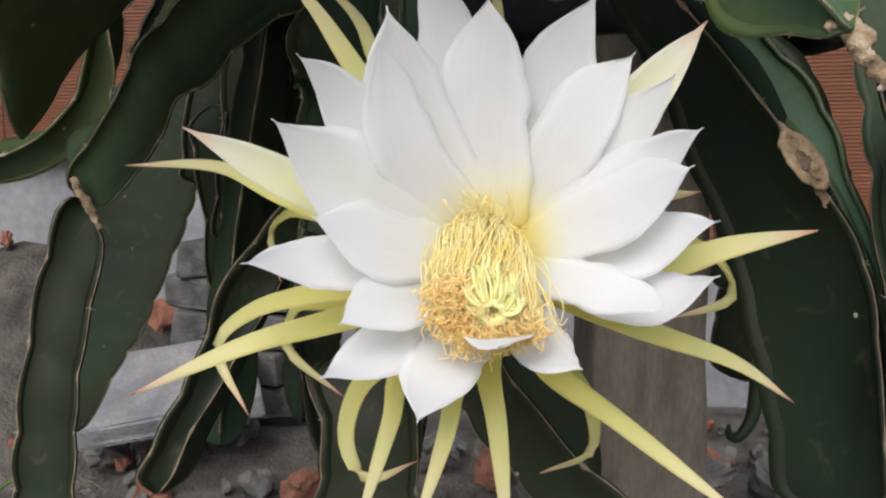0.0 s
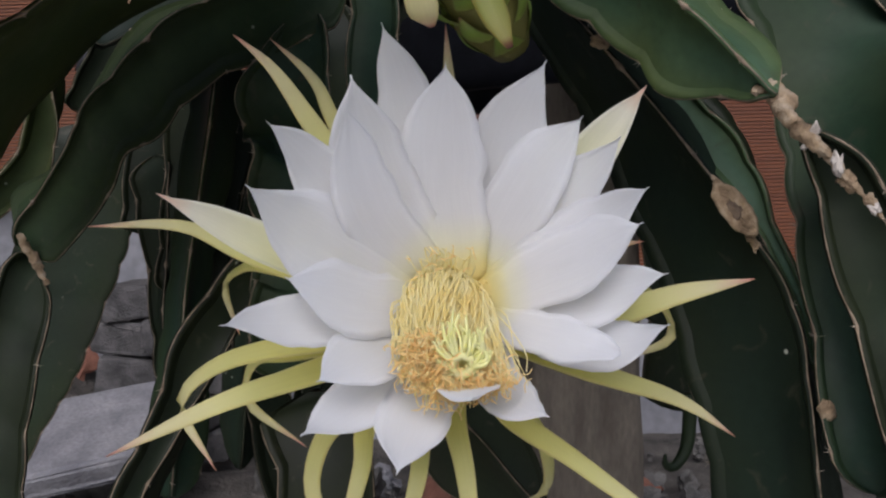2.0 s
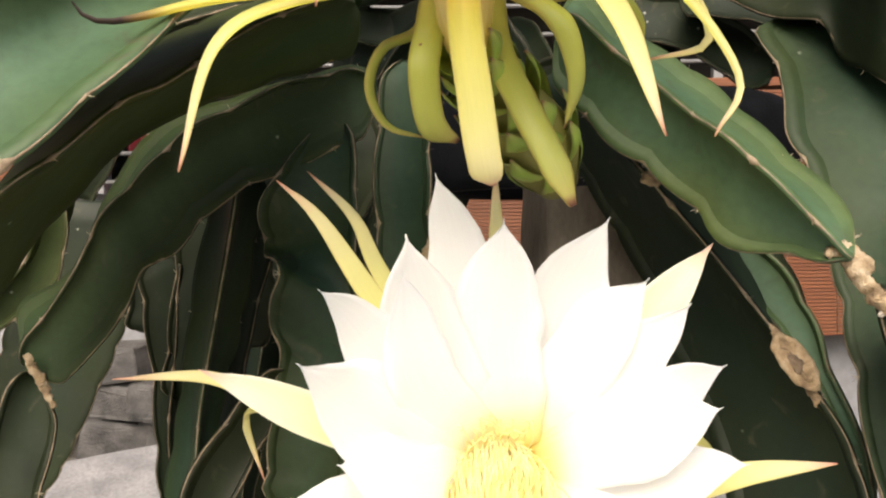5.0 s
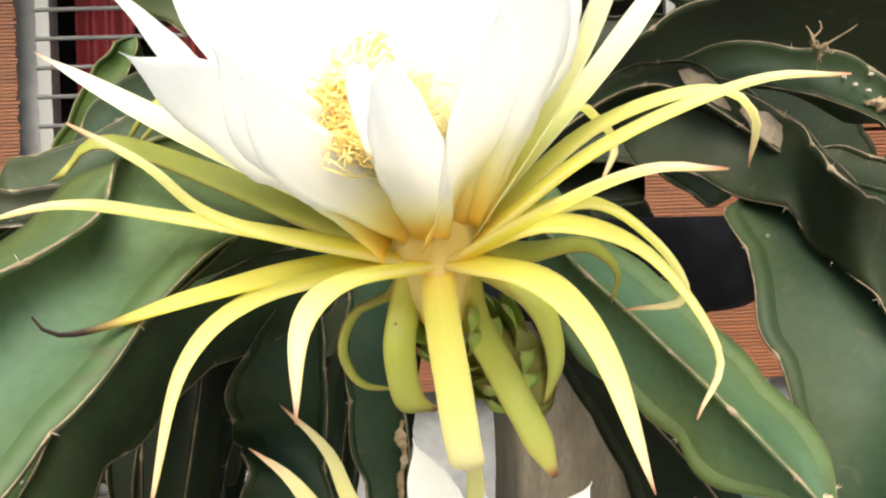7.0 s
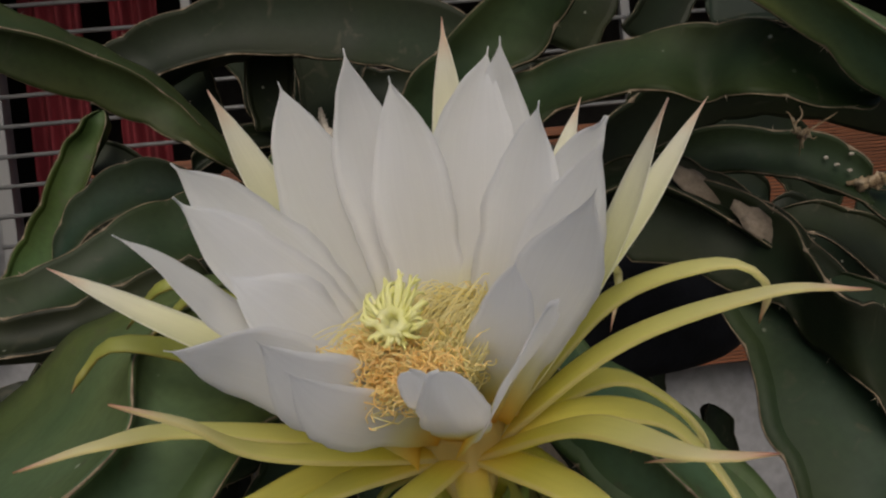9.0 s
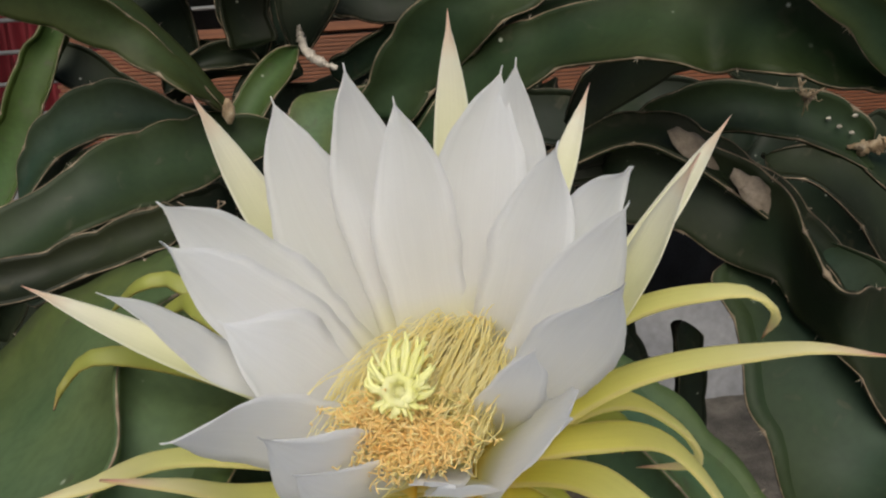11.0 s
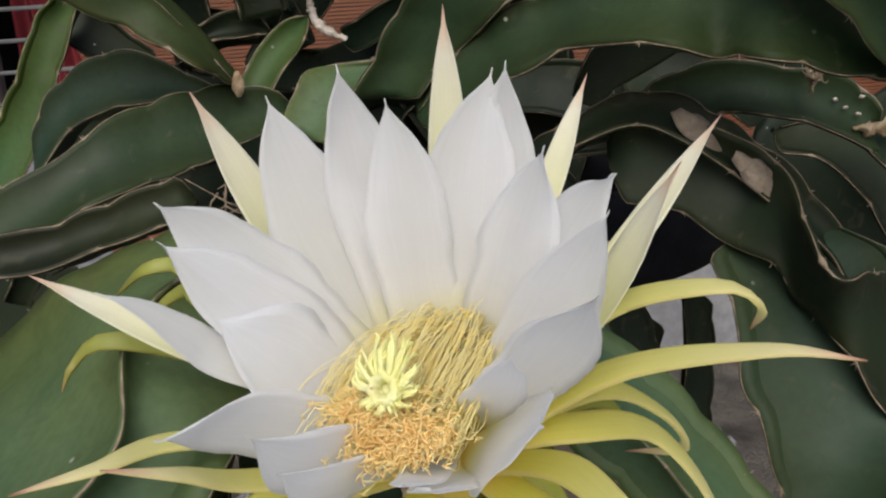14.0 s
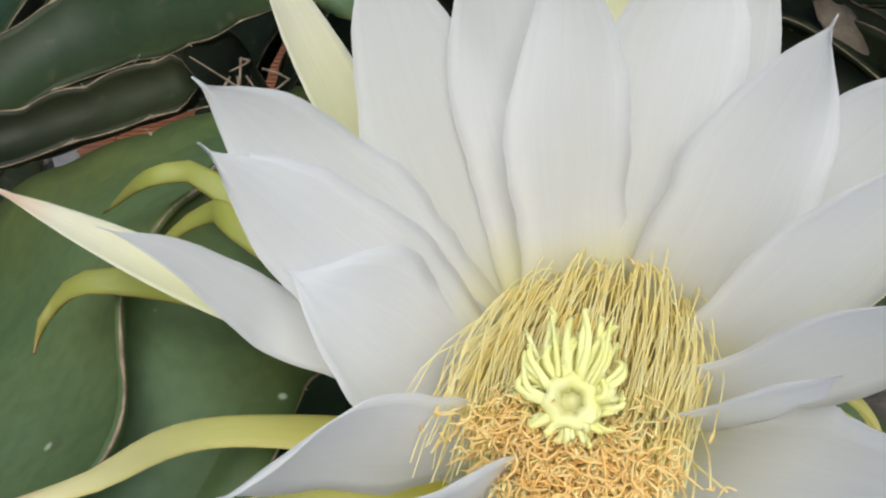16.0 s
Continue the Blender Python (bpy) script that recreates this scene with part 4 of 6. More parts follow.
stem("dark green three-winged cactus stem with corky tan margins", skin_shaded, 0.0050,
     [(0.460, 1.350, 1.525), (0.547, 1.350, 1.540), (0.648, 1.350, 1.479), (0.694, 1.350, 1.391)],
     [(0.456, 1.370, 1.603), (0.576, 1.370, 1.617), (0.714, 1.370, 1.535), (0.776, 1.370, 1.428)],
     [(0.476, 1.415, 1.564), (0.581, 1.415, 1.580), (0.704, 1.415, 1.506), (0.759, 1.415, 1.405)], edge=0.45)
stem("short bright green cactus stem behind the shoot", skin_leaf, 0.0040,
     [(-0.086, 1.300, 1.572), (-0.041, 1.300, 1.561), (0.005, 1.300, 1.561)],
     [(-0.081, 1.320, 1.603), (-0.038, 1.320, 1.592), (0.005, 1.320, 1.592)],
     [(-0.092, 1.355, 1.586), (-0.046, 1.355, 1.575), (0.000, 1.355, 1.574)])
stem("pale green cactus stem with a thin light edge", skin_mid, 0.0040,
     [(0.198, 1.360, 1.619), (0.160, 1.360, 1.599), (0.119, 1.360, 1.577), (0.087, 1.360, 1.562)],
     [(0.217, 1.380, 1.591), (0.177, 1.380, 1.570), (0.135, 1.380, 1.547), (0.100, 1.380, 1.531)],
     [(0.210, 1.415, 1.609), (0.169, 1.415, 1.588), (0.126, 1.415, 1.565), (0.092, 1.415, 1.548)])
stem("dark green three-winged cactus stem with corky tan margins", skin_shaded, 0.0040,
     [(-0.023, 1.440, 1.635), (-0.012, 1.440, 1.576), (-0.002, 1.440, 1.531)],
     [(0.033, 1.460, 1.650), (0.046, 1.460, 1.591), (0.056, 1.460, 1.545)],
     [(-0.004, 1.495, 1.644), (0.009, 1.495, 1.583), (0.019, 1.495, 1.536)], edge=0.45)
stem("dark green three-winged cactus stem with corky tan margins", skin_shaded, 0.0040,
     [(-0.051, 1.470, 1.508), (0.020, 1.470, 1.484), (0.102, 1.470, 1.479)],
     [(-0.032, 1.490, 1.562), (0.031, 1.490, 1.541), (0.106, 1.490, 1.537)],
     [(-0.049, 1.525, 1.529), (0.022, 1.525, 1.506), (0.103, 1.525, 1.502)], edge=0.45)
stem("dark green three-winged cactus stem with corky tan margins", skin_shaded, 0.0040,
     [(0.180, 1.200, 1.529), (0.144, 1.200, 1.522), (0.108, 1.200, 1.528)],
     [(0.187, 1.220, 1.502), (0.145, 1.220, 1.494), (0.104, 1.220, 1.500)],
     [(0.186, 1.255, 1.515), (0.146, 1.255, 1.508), (0.106, 1.255, 1.514)], edge=0.6)
stem("dark green three-winged cactus stem with corky tan margins", skin_shaded, 0.0040,
     [(-0.017, 1.160, 1.339), (0.003, 1.160, 1.294), (-0.020, 1.160, 1.243)],
     [(0.039, 1.180, 1.367), (0.065, 1.180, 1.296), (0.037, 1.180, 1.222)],
     [(-0.001, 1.215, 1.360), (0.023, 1.215, 1.302), (-0.003, 1.215, 1.238)], edge=0.45)
stem("dark green three-winged cactus stem with corky tan margins", skin_shaded, 0.0040,
     [(-0.122, 1.220, 1.196), (-0.114, 1.220, 1.138), (-0.125, 1.220, 1.081)],
     [(-0.081, 1.240, 1.204), (-0.072, 1.240, 1.138), (-0.084, 1.240, 1.072)],
     [(-0.117, 1.275, 1.202), (-0.108, 1.275, 1.138), (-0.119, 1.275, 1.074)], edge=0.45)
stem("dark green three-winged cactus stem with corky tan margins", skin_shaded, 0.0040,
     [(-0.291, 1.300, 1.362), (-0.315, 1.300, 1.320), (-0.345, 1.300, 1.267)],
     [(-0.268, 1.320, 1.349), (-0.292, 1.320, 1.306), (-0.323, 1.320, 1.252)],
     [(-0.300, 1.355, 1.365), (-0.324, 1.355, 1.321), (-0.356, 1.355, 1.265)], edge=0.45)
# shade by the post and behind the lower flower, put into stem colour
stem("deep green cactus stem hanging in the thicket", skin_deep_shade, 0.0050,
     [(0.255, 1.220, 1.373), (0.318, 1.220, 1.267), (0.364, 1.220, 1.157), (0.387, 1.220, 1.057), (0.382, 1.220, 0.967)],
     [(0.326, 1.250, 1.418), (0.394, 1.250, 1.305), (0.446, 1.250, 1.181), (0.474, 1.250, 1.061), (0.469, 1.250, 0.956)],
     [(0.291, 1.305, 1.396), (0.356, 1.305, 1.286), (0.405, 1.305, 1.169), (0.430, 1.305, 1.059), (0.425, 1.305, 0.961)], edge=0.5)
stem("narrow dark cactus stem hanging by the post", skin_deep_shade, 0.0050,
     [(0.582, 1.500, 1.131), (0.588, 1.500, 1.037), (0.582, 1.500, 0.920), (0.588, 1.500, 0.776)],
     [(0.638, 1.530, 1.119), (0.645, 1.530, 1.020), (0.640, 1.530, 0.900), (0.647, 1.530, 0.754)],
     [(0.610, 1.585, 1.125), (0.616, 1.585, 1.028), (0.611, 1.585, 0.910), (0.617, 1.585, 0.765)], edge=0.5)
stem("narrow dark cactus stem hanging by the post", skin_shaded, 0.0050,
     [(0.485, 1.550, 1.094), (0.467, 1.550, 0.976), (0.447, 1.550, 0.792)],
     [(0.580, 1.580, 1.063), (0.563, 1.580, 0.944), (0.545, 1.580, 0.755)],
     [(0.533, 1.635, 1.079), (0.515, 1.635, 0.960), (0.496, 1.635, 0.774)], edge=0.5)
# extra wing laid over the knotted stem; its paler skin imitates a lit face
stem("pale overlaid wing painted as a stem's lit face", skin_pale, 0.0040,
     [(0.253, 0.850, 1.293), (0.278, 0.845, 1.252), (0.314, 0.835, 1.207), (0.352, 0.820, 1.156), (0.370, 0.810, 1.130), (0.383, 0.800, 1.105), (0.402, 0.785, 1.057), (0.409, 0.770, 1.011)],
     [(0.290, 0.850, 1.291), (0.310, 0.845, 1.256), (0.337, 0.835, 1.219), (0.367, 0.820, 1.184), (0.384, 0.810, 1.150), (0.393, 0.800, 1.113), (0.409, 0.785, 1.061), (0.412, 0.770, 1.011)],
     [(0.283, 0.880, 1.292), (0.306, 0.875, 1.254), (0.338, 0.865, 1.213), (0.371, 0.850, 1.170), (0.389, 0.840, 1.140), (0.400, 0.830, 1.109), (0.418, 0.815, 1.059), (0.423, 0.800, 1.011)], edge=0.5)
stem("dark cactus stem hanging behind the lower flower", skin_deep_shade, 0.0050,
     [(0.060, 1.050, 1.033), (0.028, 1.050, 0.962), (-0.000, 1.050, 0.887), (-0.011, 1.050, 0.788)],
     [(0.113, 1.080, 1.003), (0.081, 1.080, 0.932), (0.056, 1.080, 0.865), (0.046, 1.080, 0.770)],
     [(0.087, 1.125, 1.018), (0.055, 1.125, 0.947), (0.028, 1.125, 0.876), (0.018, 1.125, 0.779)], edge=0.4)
stem("dark cactus stem hanging behind the lower flower", skin_deep_shade, 0.0050,
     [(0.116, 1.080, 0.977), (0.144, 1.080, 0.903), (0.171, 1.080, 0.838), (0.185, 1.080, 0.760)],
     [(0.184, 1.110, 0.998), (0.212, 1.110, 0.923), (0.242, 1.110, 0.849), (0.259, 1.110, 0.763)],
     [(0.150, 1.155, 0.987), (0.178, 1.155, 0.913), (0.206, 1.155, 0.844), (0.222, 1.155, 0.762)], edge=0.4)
stem("dark cactus stem hanging behind the lower flower", skin_shaded, 0.0050,
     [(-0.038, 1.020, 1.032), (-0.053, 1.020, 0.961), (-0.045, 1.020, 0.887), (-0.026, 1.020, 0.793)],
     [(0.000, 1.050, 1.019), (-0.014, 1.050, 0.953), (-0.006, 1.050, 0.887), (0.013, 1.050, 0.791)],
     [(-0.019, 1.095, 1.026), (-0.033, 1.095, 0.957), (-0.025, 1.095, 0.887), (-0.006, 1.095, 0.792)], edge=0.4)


def arching(turn, reach, top, low, wide, roll):
    """A stem that rises from the post's head, arches over the tyre and hangs down."""
    way = np.array((math.cos(turn), math.sin(turn), 0))
    head = np.array((0.335, 1.38, 1.30))
    spine = [head + way * 0.05, head + way * reach * 0.45 + np.array((0, 0, top - 1.30)), head + way * reach * 0.85 + np.array((0, 0, (top + low) / 2 - 1.25)), head + way * reach + np.array((0, 0, low - 1.30))]
    c = curve(spine, 6)
    t = tangents(c)
    across = unit(np.cross(way, (0, 0, 1)))
    lines = []
    for k in range(3):
        a = roll + 2 * math.pi * k / 3
        lines.append([tuple(p + wide * (math.cos(a) * across + math.sin(a) * unit(np.cross(d, across)))) for p, d in zip(c, t)])
    stem("dark green winged stem arching over the tyre", skin_deep_shade, 0.004, *lines, edge=0.5)


arch = np.random.default_rng(5)
# random filler stems, their skin darkened to give the thicket shaded gaps
for k in range(22):
    turn = (1.05, 1.95)[k % 2] + arch.uniform(0.0, 1.0) * (0.6, 1.25)[k % 2]
    arching(turn, arch.uniform(0.36, 0.62), arch.uniform(1.40, 1.56), arch.uniform(0.45, 1.15), arch.uniform(0.028, 0.042), arch.uniform(0, 2))


def lump(name, at, size, mat, turn=(0, 0, 0), rough=0.35, label=""):
    """A knobbly dry growth on a stem."""
    bm = bmesh.new()
    bmesh.ops.create_icosphere(bm, subdivisions=3, radius=1.0)
    o = Vector(rng.uniform(0, 90, 3))
    m = pose(*at, *turn) @ Matrix.Diagonal((*size, 1))
    for v in bm.verts:
        v.co *= 1 + rough * noise.fractal(v.co * 1.6 + o, 0.7, 2.0, 3)
        v.co = m @ v.co
    return part(name, bm, mat, plant, label)


def bark(way, radii, mat=None):
    """A dry woody length of stem."""
    c = curve(way, 90)
    r = np.interp(np.linspace(0, 1, 90), np.linspace(0, 1, len(radii)), radii) * np.interp(np.linspace(0, 27, 90), range(28), rng.uniform(0.7, 1.2, 28))
    rows = tube_rows(c, r, 14)
    rows = [[p + 0.0024 * np.array(noise.noise_vector(Vector(p) * 170)) + 0.0012 * np.array(noise.noise_vector(Vector(p) * 520)) for p in ring] for ring in rows]
    return grid_mesh("woody_joint", rows, mat or dry_bark, plant, "flaking tan woody joint", caps=True)


# ---- dry joints and scars of the plant ----
def ring_scar(at, long, wide, turn):
    """An oval corky callus round a dark pit."""
    m = pose(*at, *turn)
    loop, rows = np.linspace(0, 2 * math.pi, 40), []
    for a in loop:
        lip = 0.0030 * (1 + 0.5 * noise.noise((3 * math.cos(a), 3 * math.sin(a), 1.7)))
        out = Vector((math.cos(a), 0, math.sin(a)))
        mid = Vector((wide * math.cos(a), 0, long * math.sin(a) * (1.0 if math.sin(a) > 0 else 1.25)))
        rows.append([m @ (mid + out * lip * math.cos(b) + Vector((0, 0.7 * lip * math.sin(b), 0)) + 0.0012 * noise.noise_vector(mid * 300 + out * b)) for b in np.linspace(0, 2 * math.pi, 8, endpoint=False)])
    grid_mesh("ring_scar", rows, dry_bark, plant, "raised tan ring scar")
    lump("scar_patch", at, (wide * 0.95, 0.0022, long * 0.95), dry_bark, turn)
    lump("scar_pit", (at[0] + wide * 0.1, at[1] - 0.0012, at[2] - long * 0.15), (wide * 0.5, 0.0025, long * 0.42), scar_brown, turn, 0.7)


def flakes(way, count, spread):
    """Loose plates of bark that peel from a woody joint."""
    c = curve(way, 60)
    for _ in range(count):
        p = c[rng.integers(3, 57)] + rng.normal(0, spread, 3)
        lump("bark_flake", tuple(p), tuple(rng.uniform(0.6, 1.4, 3) * (0.0035, 0.0012, 0.0055)), dead_white if rng.random() < 0.45 else dry_bark, tuple(rng.uniform(-40, 40, 3)), 0.7)


def withered(at, size, count):
    """The frayed brown rest of an old bud: a small knob with curled dry threads."""
    lump("withered_bud", at, (size * 0.45, size * 0.3, size * 0.35), scar_brown, rough=0.6)
    for _ in range(count):
        a, b = rng.normal(0, 0.45, 3), rng.normal(0, 0.9, 3)
        c = curve([np.array(at), np.array(at) + a * size, np.array(at) + (a + b) * size * 0.8, np.array(at) + (b + a * 1.4) * size], 9)
        grid_mesh("dry_fibre", tube_rows(c, np.linspace(0.0013, 0.0004, 9), 5), dry_bark, plant, caps=True)


WOOD = [(0.345, 0.680, 1.204), (0.352, 0.678, 1.194), (0.358, 0.674, 1.181), (0.366, 0.669, 1.169), (0.377, 0.665, 1.158), (0.384, 0.661, 1.146), (0.394, 0.657, 1.134), (0.405, 0.654, 1.117)]
bark(WOOD, (0.004, 0.0068, 0.0056, 0.0046, 0.0026, 0.0018, 0.0015, 0.0012))
flakes(WOOD, 9, 0.0018)
bark([(0.352, 0.678, 1.192), (0.344, 0.676, 1.197), (0.338, 0.677, 1.199)], (0.005, 0.004, 0.002))
bark([(-0.206, 0.893, 1.118), (-0.198, 0.896, 1.100), (-0.188, 0.900, 1.074)], (0.002, 0.0045, 0.0035, 0.002))
bark([(0.061, 1.260, 1.602), (0.065, 1.250, 1.577), (0.078, 1.240, 1.563), (0.099, 1.230, 1.552)], (0.0025, 0.005, 0.0055, 0.003), dead_white)
ring_scar((0.347, 0.7475, 1.129), 0.0175, 0.0065, (0, -37, 0))
bark([(0.336, 0.757, 1.150), (0.341, 0.753, 1.140), (0.345, 0.750, 1.131)], (0.001, 0.0035, 0.002))
bark([(0.352, 0.750, 1.121), (0.358, 0.752, 1.112), (0.366, 0.755, 1.098)], (0.003, 0.003, 0.001))
lump("node", (0.394, 0.712, 1.000), (0.0055, 0.004, 0.0065), dry_bark, (0, -20, 0))
lump("node", (0.268, 0.787, 1.246), (0.007, 0.005, 0.005), dry_bark)
bark([(0.512, 0.930, 1.453), (0.535, 0.926, 1.454), (0.565, 0.920, 1.455)], (0.002, 0.004, 0.0055, 0.005))
flakes([(0.515, 0.928, 1.454), (0.535, 0.924, 1.454), (0.555, 0.920, 1.455)], 6, 0.002)
withered((0.472, 0.922, 1.498), 0.010, 12)
for at in ((0.501, 0.939, 1.478), (0.519, 0.934, 1.465), (0.522, 0.935, 1.479), (0.509, 0.936, 1.471)):
    lump("scale_spot", at, (0.0022, 0.0014, 0.0014), dead_white, rough=0.5)
lump("scar_patch", (0.372, 0.907, 1.4625), (0.024, 0.004, 0.013), scar_pale, (-25, 38, 0), 0.4)
lump("scar_patch", (0.414, 0.883, 1.425), (0.027, 0.004, 0.012), scar_pale, (-25, 42, 0), 0.4)
lump("dry_tip", (-0.011, 1.130, 1.517), (0.006, 0.006, 0.012), dry_bark)
for k in range(7):
    a = rng.normal(0, 0.010, 3)
    b = rng.normal(0, 0.022, 3)
    c = curve([np.array((-0.008, 0.955, 1.441)) + a * 0.5, np.array((-0.006, 0.940, 1.432)) + a, np.array((-0.004, 0.945, 1.415)) + b], 8)
    grid_mesh("dry_fibre", tube_rows(c, np.linspace(0.0009, 0.0005, 8), 5), cork, plant, caps=True)
c = curve([(0.439, 1.220, 0.887), (0.439, 1.220, 0.856), (0.432, 1.210, 0.824), (0.416, 1.200, 0.805), (0.403, 1.195, 0.808), (0.402, 1.190, 0.822)], 22)
grid_mesh("aerial_root", tube_rows(c, np.interp(np.linspace(0, 1, 22), (0, 0.45, 0.8, 1), (0.009, 0.0085, 0.006, 0.002)), 9), skin_green, plant, "short green shoot curling upward", caps=True)
bark([(0.116, 0.922, 1.207), (0.114, 0.919, 1.193), (0.117, 0.917, 1.179), (0.113, 0.915, 1.161), (0.113, 0.913, 1.144)], (0.0012, 0.0048, 0.0022, 0.0020, 0.0028, 0.0018))


# ---- flowers ----
class Bloom:
    def __init__(self, label, foot, axis, lean=0.0):
        self.lean, self.count = lean, 0
        self.foot, self.axis = np.array(foot), unit(np.array(axis, float))
        self.thing = tagged(new("cactus_flower"), label, "flower", "open flowers")


def blade(bloom, name, points, width, mat, profile, rise, ring, cup, thick, label="", steps=18, swing=0.0, side=None, ripple=0.0, bulge=0.0, lean=0.0, frill=0.05):
    """A petal or sepal: a thin curved leaf from the flower's foot through the points to its tip."""
    tip = np.array(points[-1])
    mean = np.mean(np.array(points), axis=0) - bloom.foot
    radial = unit(mean - bloom.axis * (mean @ bloom.axis))
    root = bloom.foot + bloom.axis * rise + radial * ring
    way = [root, *map(np.array, points)]
    if len(points) == 1:
        half = (root + tip) / 2
        way = [root, half + radial * bulge * np.linalg.norm(tip - root) + bloom.axis * bulge * 0.3 * np.linalg.norm(tip - root), tip]
    c = curve(way, steps)
    t = tangents(c)
    side0 = unit(np.cross(bloom.axis, radial)) if side is None else unit(np.array(side, float))
    fixed = side is not None
    swing = swing - lean * radial[0]
    across = np.linspace(-1, 1, 9)
    seed = rng.uniform(0, 50)
    tops, unders = [], []
    for i, (p, d) in enumerate(zip(c, t)):
        u = i / (steps - 1)
        side = unit(side0 - d * (side0 @ d))
        inner = unit(np.cross(side, d))
        if i == 0 and not fixed and inner @ (bloom.axis - radial) < 0:
            swing = swing + math.pi
        if swing:
            side, inner = math.cos(swing) * side + math.sin(swing) * inner, math.cos(swing) * inner - math.sin(swing) * side
        h0 = profile(u) * width / 2
        top, under = [], []
        for v in across:
            hand = 3.0 if v > 0 else 9.0
            h = h0 * (1 + frill * noise.noise((u * 4.5 + seed, hand, seed)) + 0.3 * frill * noise.noise((u * 17 + seed, hand, seed)))
            lift = cup * h * (v * v - 0.3) - 0.02 * h * math.exp(-((v / 0.14) ** 2))
            lift += ripple * width * u * abs(v) ** 2 * noise.noise((u * 5 + seed, v * 2.2, seed))
            q = p + side * h * v + inner * lift
            body = thick * (1 - 0.65 * v * v) * (1 - 0.5 * u) * (1 - 0.7 * u**12)
            top.append(q + inner * body / 2)
            under.append(q - inner * body / 2)
        tops.append(top)
        unders.append(under)
    rows = [a + b[::-1] for a, b in zip(tops, unders)]
    line = [(v + 1) / 2 for v in across] + [(v + 1) / 2 for v in across[::-1]]
    uvs = [(i / (steps - 1), w) for i in range(steps) for w in line]
    return grid_mesh(name, rows, mat, bloom.thing, label, caps=True, uvs=uvs)


def petal_shape(u, point=2.1):
    wide = 0.78 + 0.22 * math.sin(min(u / 0.64, 1.0) * math.pi / 2) ** 1.3
    if u > 0.60:
        k = (u - 0.60) / 0.375
        wide = max(1 - k**point, 0.0) if k < 1 else 0.0
    return max(wide, 0.022 if u > 0.95 and u < 0.99 else 0.0, 0.010)


def keen_shape(u):
    return petal_shape(u, 1.75)


def slim_shape(u):
    return petal_shape(u, 1.9) * (0.55 + 0.45 * min(u / 0.5, 1.0))


def band_shape(u):
    return max(1.0 - max(u - 0.86, 0.0) / 0.14 * 0.75, 0.05) * (0.92 + 0.08 * math.sin(u * math.pi))


def sepal_shape(u):
    wide = 0.85 + 0.15 * math.sin(min(u / 0.5, 1) * math.pi)
    return max(wide * (1 - u**3.4), 0.03)


def hooked_shape(u):
    return max(sepal_shape(u) * (1.0 - 0.72 * min(max((u - 0.66) / 0.2, 0.0), 1.0)), 0.03)


def round_shape(u):
    return max(0.6 + 0.4 * math.sin(min(u / 0.6, 1.0) * math.pi / 2), 0) * max(1 - max(u - 0.7, 0) / 0.3, 0.0) ** 0.5 * 0.985 + 0.015


def petal(bloom, points, width, shape=petal_shape, **more):
    bloom.count += 1
    if bloom is lower and shape is petal_shape:
        shape = keen_shape
    return blade(bloom, "petal", points, width, petal_clear if bloom is lower else petal_white, shape, 0.016 + 0.0022 * (bloom.count % 5), 0.0185 - 0.001 * (bloom.count % 5), 0.08, 0.0010, steps=44, ripple=0.08, frill=0.22, **{"bulge": 0.07, "lean": bloom.lean, **more})


def pale_petal(bloom, points, width, **more):
    return blade(bloom, "outer_petal", points, width, petal_cream, petal_shape, 0.008, 0.019, 0.35, 0.0014, "cream outer petal with a yellow base", steps=22, ripple=0.06, **{"bulge": 0.07, "lean": bloom.lean * 0.4, **more})


def sepal(bloom, points, width, green=False, shape=sepal_shape, dry=False, **more):
    return blade(bloom, "sepal", points, width, sepal_green if green else sepal_dry if dry else sepal_yellow, shape, 0.0, 0.015, 0.10, 0.0068, "", steps=26, **more)


